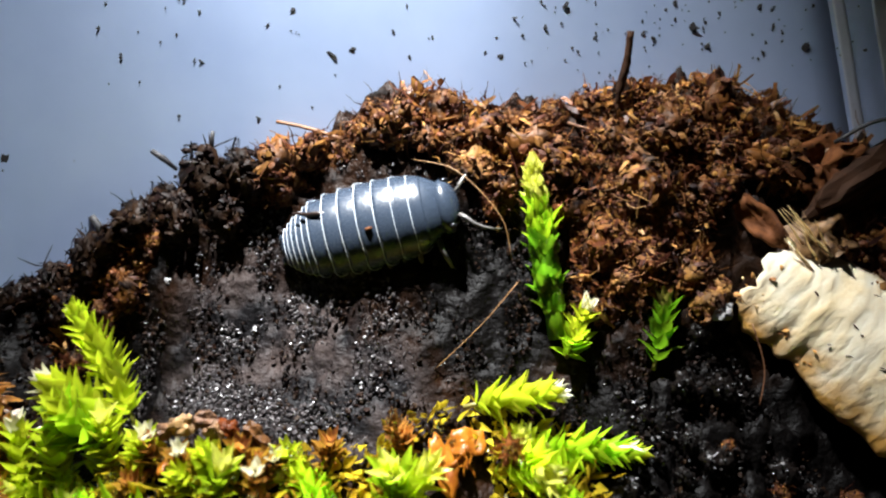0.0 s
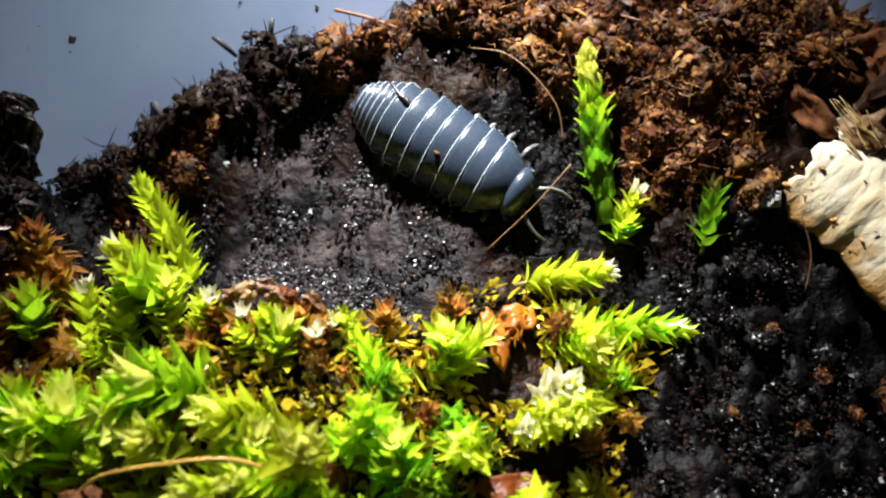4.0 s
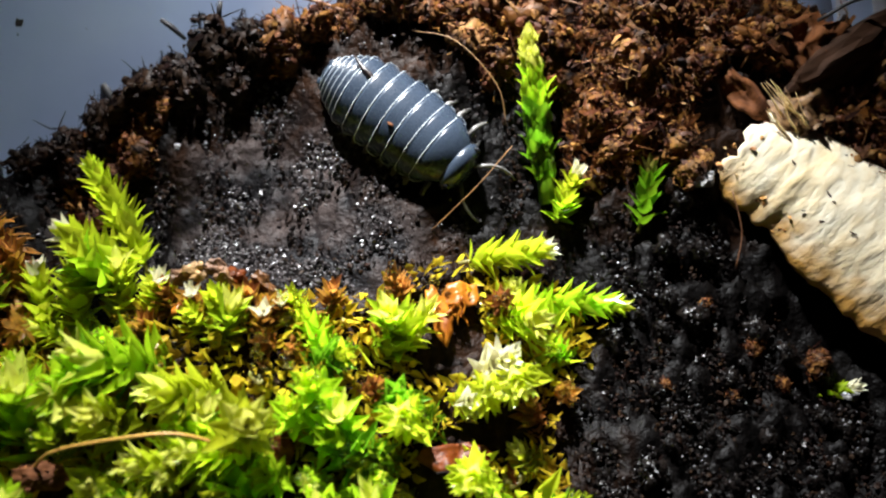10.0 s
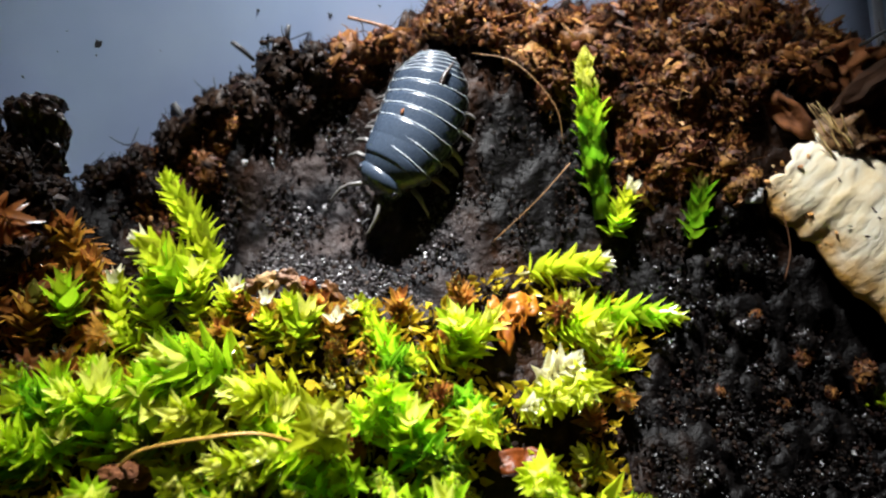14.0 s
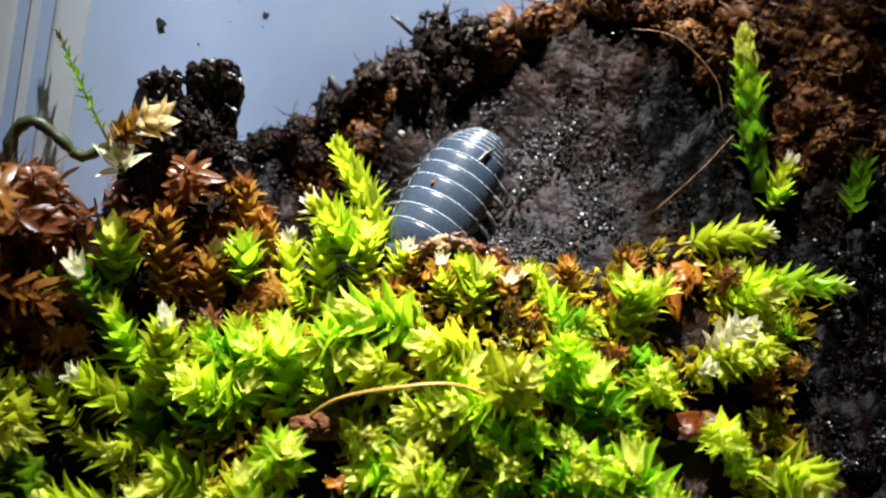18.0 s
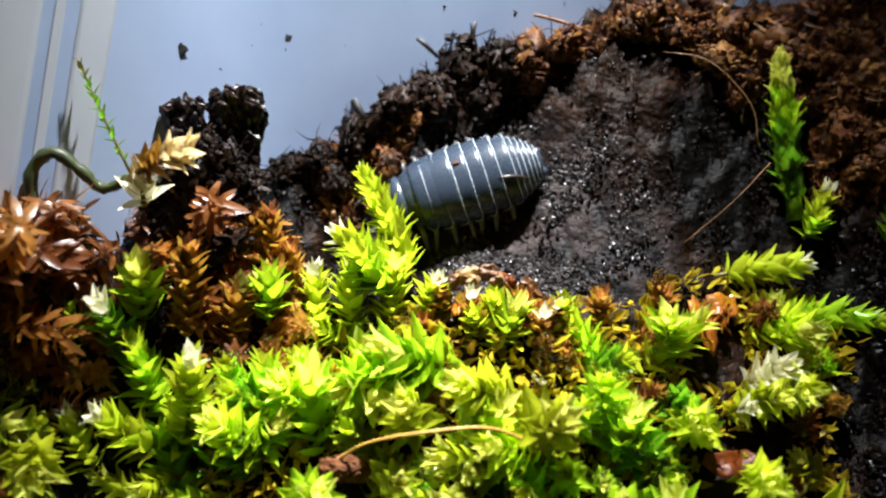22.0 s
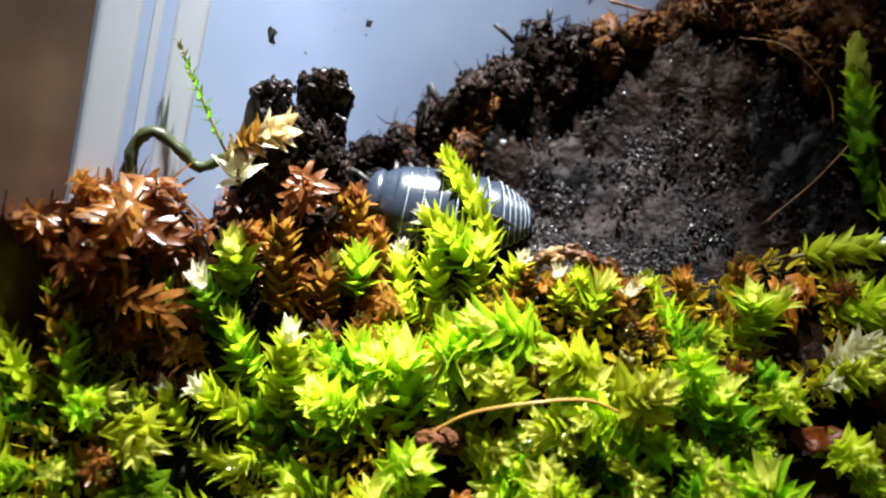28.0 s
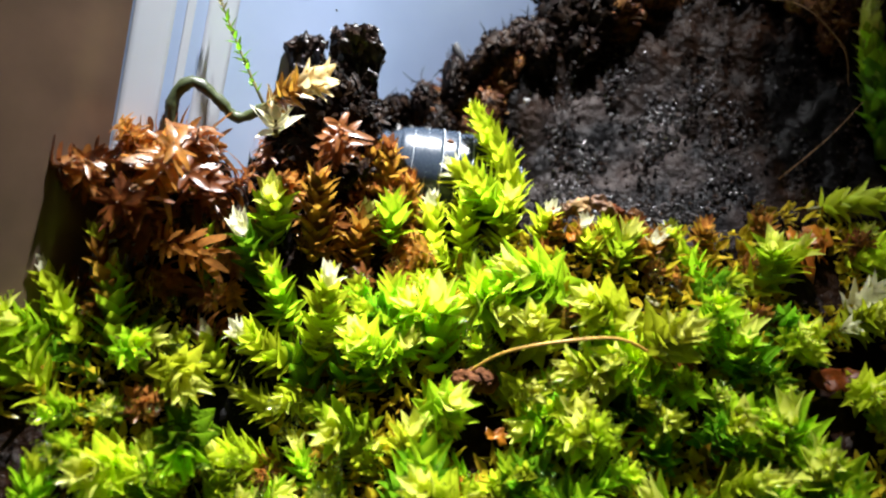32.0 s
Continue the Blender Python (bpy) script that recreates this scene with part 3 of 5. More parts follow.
def woodlouse():
    root = thing("woodlouse", Matrix(), "slate-grey pill woodlouse with pale lines between its plates", "woodlouse")
    segments, limbs = [], []
    for i, (kind, s, half, high, long) in enumerate(PLATES):
        shell, rim = plate(half * 0.88, high * 0.68, long * 1.15, 0.32 if kind == "tergite" else 0.18, kind != "tergite", 0.6 if i == 0 else 0.9 if i == 1 else 0.92)
        seg = put(kind, mesh_of(kind, *shell), SHELL, root, arc(s, 0))
        put("rim", mesh_of("rim", *rim), RIM, seg, None, "pale line along the plate's edge")
        segments.append((seg, s))
        if kind == "tergite":
            for side in (1, -1):
                v, f = leg(2.0 if i < 6 else 1.8, 0.3)
                v = [(x, y * side, z) for x, y, z in v]
                f = [q[::-1] for q in f] if side < 0 else f
                lm = put("leg", mesh_of("leg", v, f), CHITIN, seg, at(0.1, side * half * 0.62, 0.75), "pale grey jointed leg")
                limbs.append((lm, (0.1, side * half * 0.62, 0.75), i * 1.9 + (0 if side > 0 else 2.6), 14))
    v, f = lump(np.random.default_rng(5), (1.1, 2.25, 1.6), 0.03, 3)
    v = [(x * (1 - 0.1 * (y / 2.1) ** 2), y, z + 1.15) for x, y, z in v]
    head = put("head", mesh_of("head", v, f), SHELL, root, arc(6.55, 0))
    segments.append((head, 6.55))
    for side in (1, -1):
        ev, ef = lump(np.random.default_rng(6), (0.35, 0.22, 0.35), 0.03, 2)
        put("eye", mesh_of("eye", ev, ef), EYE, head, at(0.35, side * 1.85, 1.75), "small black eye")
        v, f = feeler()
        v = [(x, y * side, z) for x, y, z in v]
        f = [q[::-1] for q in f] if side < 0 else f
        an = put("antenna", mesh_of("antenna", v, f), CHITIN, head, at(0.95, side * 0.9, 1.2), "grey jointed antenna")
        limbs.append((an, (0.95, side * 0.9, 1.2), side * 1.2, 16))
    v, f = lump(np.random.default_rng(7), (0.8, 1.35, 1.1), 0.03, 3)
    tl = put("telson", mesh_of("telson", [(x, y, z * (1.0 if z > 0 else 0.3) + 0.35) for x, y, z in v], f), SHELL, root, arc(-7.6, 0))
    segments.append((tl, -7.6))
    for side in (1, -1):
        v, f = lump(np.random.default_rng(8), (0.5, 0.42, 0.2), 0.05, 2)
        put("uropod", mesh_of("uropod", v, f), SHELL, tl, at(-0.5, side * 0.9, 0.35))
    # the splinter and the grain that ride on its back
    bit = [s for s in segments if s[1] == -3.9][0][0]
    v, f = tube(wander(np.random.default_rng(2), (0.9, 1.0, 3.15), (-2.1, 1.9, 2.85), 6, 0.1), [0.08, 0.2, 0.24, 0.22, 0.18, 0.12, 0.05], 6)
    put("stuck_splinter", mesh_of("stuck_splinter", v, f), BLACK_CHUNK, bit, None, "dark splinter stuck on the back")
    bit = [s for s in segments if s[1] == 0.55][0][0]
    v, f = lump(np.random.default_rng(12), (0.28, 0.13, 0.1), 0.45, 2)
    put("stuck_crumb", mesh_of("stuck_crumb", [(x - 0.3, y - 1.0, z + 3.6) for x, y, z in v], f), DUNG, bit, None, "pale brown crumb stuck on the back")
    return root, segments, limbs


LOUSE, SEGMENTS, FEET = woodlouse()
LOUSE.scale = (SIZE, SIZE, SIZE)

# seconds, head, tail (millimetres), bend of the body in degrees
TRAIL = [
    (0.0, (10.7, 16.9, 34.9), (-3.6, 17.8, 31.4), 0), (0.5, (9.4, 15.8, 33.0), (-4.5, 18.4, 32.2), 0), (1.0, (9.8, 15.5, 32.1), (-4.8, 19.0, 33.3), 0),
    (1.5, (9.7, 14.9, 30.9), (-4.7, 19.2, 33.8), 0), (2.0, (10.4, 14.5, 29.8), (-4.6, 19.2, 33.8), 0), (3.0, (11.1, 13.5, 27.9), (-3.8, 19.2, 34.1), 0),
    (5.5, (13.3, 12.8, 25.7), (0.2, 17.7, 34.0), 0), (6.0, (13.8, 12.8, 25.7), (0.1, 17.5, 33.6), 0), (7.0, (14.0, 12.7, 25.6), (0.4, 17.5, 33.9), 0),
    (8.0, (13.6, 12.1, 24.5), (1.7, 16.9, 33.6), 0), (9.0, (11.0, 13.0, 26.8), (0.6, 18.2, 35.4), -12), (10.0, (11.4, 13.2, 27.1), (-0.4, 18.5, 35.0), -8),
    (11.0, (13.6, 13.7, 27.3), (-0.7, 18.6, 34.9), 0), (12.0, (10.5, 13.3, 27.6), (-1.1, 18.9, 35.1), -30), (12.5, (7.9, 13.8, 29.1), (-1.0, 19.0, 35.4), -85),
    (13.0, (7.4, 14.6, 30.7), (-1.0, 19.0, 35.4), -130), (13.5, (3.4, 13.9, 28.9), (2.3, 19.2, 38.4), -60), (14.5, (-6.0, 12.2, 26.0), (1.8, 18.4, 35.6), -40),
    (15.5, (-13.4, 15.0, 25.0), (0.4, 16.8, 32.6), 0), (16.0, (-13.5, 14.7, 24.5), (-1.4, 17.6, 32.4), 0), (17.0, (-12.6, 8.9, 19.8), (-4.9, 17.5, 30.3), 0),
    (18.0, (-12.7, 7.5, 19.0), (-5.4, 16.9, 29.2), 0), (19.0, (-11.8, 7.0, 19.1), (-5.0, 16.9, 29.1), 0), (20.0, (-12.0, 13.1, 22.6), (-3.8, 16.9, 29.6), 0),
    (21.0, (-15.3, 14.7, 24.3), (-3.2, 16.3, 28.9), 0), (22.0, (-15.9, 15.3, 25.3), (-3.9, 16.7, 29.0), 0), (23.0, (-22.7, 14.5, 25.0), (-4.6, 15.5, 26.9), 0),
    (24.0, (-23.7, 13.0, 24.5), (-7.0, 15.0, 25.6), 8), (25.0, (-23.9, 12.4, 24.2), (-8.4, 14.3, 24.5), 15), (25.5, (-24.2, 12.0, 24.2), (-9.1, 14.0, 24.1), 15),
    (27.5, (-25.1, 12.3, 25.5), (-11.2, 13.7, 23.4), -14), (28.0, (-25.1, 12.3, 25.6), (-10.8, 13.4, 23.2), -14), (29.0, (-24.9, 13.4, 26.0), (-10.7, 13.4, 23.2), -5),
    (29.4, (-25.4, 12.9, 25.6), (-12.0, 13.3, 22.9), -3), (30.0, (-26.4, 12.4, 25.0), (-13.6, 13.3, 22.6), 0), (31.0, (-26.6, 12.3, 24.8), (-14.0, 13.2, 22.5), 0), (32.0, (-26.6, 12.3, 24.8), (-14.0, 13.2, 22.5), 0)]


def reach(head, tail, bend):
    """How far the animal stretches: its plates slide apart or together."""
    half = radians(abs(bend)) / 2
    chord = 16.5 * SIZE * (math.sin(half) / half if half > 1e-4 else 1)
    return max(0.84, min(1.12, (Vector(head) - Vector(tail)).length / chord))


def body_pose(t, head, tail, bend):
    head, tail = Vector(head), Vector(tail)
    ahead = (head - tail).normalized()
    mid = (head + tail) / 2
    n = normal(mid.x, mid.y, 4.0)
    roll = float(np.interp(t, [0, 1, 3, 13.5, 16, 19, 21, 23, 32], [0.9, 1.2, 1.6, 1.6, 1.4, 1.4, 1.2, 0.9, 0.8]))
    up = (n * 0.75 + Vector((0, -0.15 - 0.6 * roll, 0.45))).normalized()
    left = up.cross(ahead).normalized()
    up = ahead.cross(left)
    m = Matrix((ahead, left, up)).transposed().to_4x4()
    m.translation = (mid - up * 0.45) * MM
    return m


# ---- moss ----
POINTED = ((0.0, 0.5), (0.16, 0.92), (0.34, 1.0), (0.54, 0.8), (0.74, 0.48), (0.9, 0.2))
BLUNT = ((0.0, 0.35), (0.2, 0.75), (0.45, 1.0), (0.68, 0.98), (0.86, 0.72), (0.96, 0.38))


def blade(long, wide, curl, fold=0.25, rows=POINTED, across=4):
    """One leaf along z, cupped along its length, bending outward (towards x)."""
    verts, faces = [], []
    for u, w in rows:
        x, z = curl * long * u * u, long * u * (1 - 0.25 * curl * u)
        for k in range(across + 1):
            q = 2 * k / across - 1
            verts.append((x + fold * wide * w * (1 - q * q), q * wide * w * 0.5, z))
    verts.append((curl * long, 0, long * (1 - 0.25 * curl)))
    n = across + 1
    for j in range(len(rows) - 1):
        for i in range(across):
            a = j * n + i
            faces.append((a, a + 1, a + n + 1, a + n))
    a = (len(rows) - 1) * n
    faces += [(a + i, a + i + 1, len(verts) - 1) for i in range(across)]
    return verts, faces


def shoot_plan(rng, long, leaves, leaf_long, bend, close=0):
    """Stem points, and for each leaf its pose and size."""
    steps = 8
    stem = [(bend * long * (i / steps) ** 2, 0.15 * bend * long * math.sin(3 * i / steps), long * i / steps) for i in range(steps + 1)]
    plan = []
    for i in range(leaves):
        u = 0.12 + 0.86 * (i / max(1, leaves - 1)) ** 0.9
        x, y, z = bend * long * u * u, 0.15 * bend * long * math.sin(3 * u), long * u
        open_ = 54 - close - (38 - close * 0.4) * u ** 1.5 + rng.uniform(-10, 10)
        turn = 137.5 * i + rng.uniform(-15, 15)
        size = leaf_long * (0.75 + 0.45 * math.sin(math.pi * min(1, u * 1.05)) ** 0.7) * rng.uniform(0.85, 1.12)
        lean = math.degrees(math.atan(2 * bend * u))
        plan.append((pose(x * MM, y * MM, z * MM) @ pose(0, 0, 0, 0, lean, 0) @ pose(0, 0, 0, 0, 0, turn) @ pose(0, 0, 0, 0, open_, 0), size))
    return stem, plan


LEAF_SHAPES = [mesh_of("moss_leaf", *blade(1.0, w, c, fo)) for w, c, fo in ((0.5, 0.15, 0.24), (0.42, 0.32, 0.28), (0.58, 0.06, 0.22))]


def fine_shoot(place, tip, leaves, leaf_long, mat, tip_mat, label, seed, group="moss shoots", stem_mat=STEM, bend=0.08, thick=0.2, tips=5, close=0, base_mat=None, lower=0.35, wide=1.0):
    """A shoot whose every leaf is a piece of its own; a few leaves at its tip may be paler."""
    rng = np.random.default_rng(seed)
    place, tip = Vector(place), Vector(tip)
    long = (tip - place).length
    root = thing("moss_shoot", axis_pose(place, tip - place, rng.uniform(0, 360)), label, "moss", group)
    stem, plan = shoot_plan(rng, long * 0.93, leaves, leaf_long, bend, close)
    v, f = tube(stem, [thick * (1 - 0.6 * i / 8) for i in range(9)], 6)
    put("stem", mesh_of("stem", v, f), stem_mat, root)
    shapes = {}
    for k, (m, size) in enumerate(plan):
        which = int(rng.integers(3))
        pale = 1 if k >= leaves - tips else 2 if base_mat and k < leaves * lower else 0
        if (which, pale) not in shapes:
            me = LEAF_SHAPES[which].copy()
            me.materials.clear()
            me.materials.append((mat, tip_mat, base_mat)[pale])
            shapes[(which, pale)] = me
        put("leaf", shapes[(which, pale)], None, root, m @ Matrix.Diagonal((size * wide, size * wide, size, 1)))
    return root


PLANS = {}


def joined_shoot(seed, long, leaves, leaf_long, mat, bend, label, stem_mat=STEM, tip_mat=None, curl=(0.05, 0.4), wide=(0.32, 0.52), name="moss_shoot", close=10, rows=POINTED):
    """A plainer shoot: a stem, one crown of leaves and a paler tip, to be copied."""
    rng = np.random.default_rng(seed)
    root = thing(name, Matrix(), label, "moss", name.replace("_", " ") + "s")
    stem, plan = shoot_plan(rng, long, int(leaves * 1.2), leaf_long * 0.95, bend, close)
    v, f = tube(stem, [0.2 * (1 - 0.6 * i / 8) for i in range(9)], 5)
    put("stem", mesh_of("stem", v, f), stem_mat, root)
    PLANS[root.name] = plan
    items = []
    for m, size in plan:
        bv, bf = blade(1.0, rng.uniform(*wide), rng.uniform(*curl), 0.28, rows)
        m2 = m @ Matrix.Scale(size, 4)
        items.append(([tuple((m2 @ (Vector(p) * MM)) / MM) for p in bv], bf))
    put("foliage", mesh_of("foliage", *join_data(items[:-7] if tip_mat else items)), mat, root)
    if tip_mat:
        put("tip_leaves", mesh_of("tip_leaves", *join_data(items[-7:])), tip_mat, root, None, "paler young leaves at the tip, some with wet glints in their colour")
    return root


def mossy(x, y):
    """How far moss grows up the slope at x: positive inside the carpet."""
    top = np.interp(x, [-52, -45, -40, -33, -28, -24, -19, -14, -9, -3, 3, 9, 15, 19, 22], [1, 2, 1, -1, 2, 5, 7.5, 7.5, 6, 6.3, 7.5, 9.5, 9.8, 8.0, 5])
    side = np.interp(y, [-16, -8, -2, 3, 6, 10], [18, 18, 17, 16, 20, 22])
    return min(top - y, side - x, 18 - abs(y + 3))


# scraps lie open in these gaps of the carpet (x, y, radius)
CLEARINGS = [(9, 6.2, 2.9), (-18, -3.2, 2.3), (9.2, -1.6, 2.8), (-21, 1.6, 1.0), (-2.6, -1.6, 1.2), (13.2, 2.4, 2.7), (-36, -1, 3.0), (-48, -8, 3.0)]


def carpet():
    rng = np.random.default_rng(21)
    # the palest tip leaves carry painted wet glints besides their own tone
    kinds = [joined_shoot(40 + i, long, leaves, leaf, mat, bend, label, STEM, tip) for i, (long, leaves, leaf, mat, tip, bend, label) in enumerate((
        (5.6, 30, 2.7, MOSS, MOSS_YELLOW, 0.12, "bright green leafy moss shoot"), (5.0, 27, 2.8, MOSS, MOSS_TIP, 0.3, "bright green leaning moss shoot"),
        (6.0, 32, 2.6, MOSS_YELLOW, MOSS_TIP, 0.15, "yellow-green leafy moss shoot"), (4.4, 25, 2.4, MOSS_DEEP, MOSS, 0.25, "deep green low moss shoot"),
        (4.2, 31, 1.7, MOSS_OLIVE, MOSS_AMBER, 0.2, "olive-brown old moss shoot"), (5.4, 28, 2.9, MOSS_YELLOW, MOSS_TIP, 0.35, "yellow-green arching moss shoot"),
        (4.6, 28, 2.0, MOSS, MOSS_TIP, 0.05, "upright small green moss shoot"), (5.4, 28, 2.4, MOSS_DEEP, MOSS_YELLOW, 0.3, "deep green arching moss shoot"),
        (4.4, 34, 1.9, MOSS_DRY, MOSS_AMBER, 0.3, "wet orange-brown dead moss shoot")))]
    used = [False] * len(kinds)
    placed, tries, drops = [], 0, []
    while len(placed) < 262 and tries < 30000:
        tries += 1
        x, y = rng.uniform(-52, 22), rng.uniform(-13, 10)
        inside = mossy(x, y)
        if any((x - a) ** 2 + (y - b) ** 2 < r * r for a, b, r in CLEARINGS):
            continue
        if inside < 0 or any((x - a) ** 2 + (y - b) ** 2 < 1.6 ** 2 for a, b in placed):
            continue
        placed.append((x, y))
        spread = 0.9 + 0.2 * rng.random()
        if y < -7:
            k = rng.choice([3, 7, 0, 1], p=[0.4, 0.3, 0.2, 0.1])
        elif inside < 1.2:
            k = rng.choice([4, 8, 5, 0, 2], p=[0.16, 0.38, 0.16, 0.14, 0.16])
        else:
            k = rng.choice(9, p=[0.2, 0.17, 0.2, 0.06, 0.03, 0.15, 0.05, 0.05, 0.09])
        n = normal(x, y, 2.5)
        a = rng.uniform(0, 6.28)
        lean = spread * rng.uniform(0.25, 1.15)
        axis = n * 0.7 + Vector((-0.12, -0.15, 0.4)) + Vector((math.cos(a), math.sin(a), 0)) * lean
        m = axis_pose(on_soil(x, y, -1.3), axis, rng.uniform(0, 360), rng.uniform(0.75, 1.22) * (0.8 if inside < 1.6 else 1))
        upper = PLANS[kinds[k].name][8:]
        for q in range(34):
            lm, size = upper[int(rng.integers(len(upper)))]
            drops.append(m @ lm @ (Vector((0.1, rng.uniform(-0.15, 0.15), rng.uniform(0.35, 0.85))) * size * MM) / MM)
        if used[k]:
            copy_thing(kinds[k], m)
        else:
            kinds[k].matrix_basis, used[k] = m, True
    for k, done in zip(kinds, used):
        if not done:
            k.matrix_basis = axis_pose(on_soil(-5 + 3 * rng.random(), -6), (0, 0, 1))
    items = []
    for i in range(11000):
        x, y = rng.uniform(-54, 22), rng.uniform(-14, 10)
        if mossy(x, y) < -0.4 or any((x - a) ** 2 + (y - b) ** 2 < r * r for a, b, r in CLEARINGS):
            continue
        p = on_soil(x, y, rng.uniform(-0.2, 1.6))
        axis = normal(x, y, 2.5) + Vector(rng.uniform(-1.1, 1.1, 3))
        m = axis_pose(p, axis, rng.uniform(0, 360), rng.uniform(0.8, 1.8))
        bv, bf = blade(1.0, rng.uniform(0.25, 0.6), rng.uniform(0.1, 0.4), 0.25, POINTED[::2], 2)
        items.append(([tuple((m @ (Vector(q) * MM)) / MM) for q in bv], bf))
    tagged(put("moss_undergrowth", mesh_of("moss_undergrowth", *join_data(items)), MOSS_BITS), "short green and olive moss leaves close to the soil", "moss", kind="stuff")

    # small clear drops, added so that the wet moss glints
    ball_v, ball_f = lump(rng, (1, 1, 1), 0, 1)
    ball_v, items = np.array(ball_v), []
    for p in drops:
        items.append((ball_v * rng.uniform(0.05, 0.23) * rng.uniform(0.7, 1.3, 3) + np.array(p), ball_f))
    tagged(put("water_drops", mesh_of("water_drops", *join_data(items)), DROP), "tiny clear water drops added to glint on the moss leaves", "water", kind="stuff")


carpet()

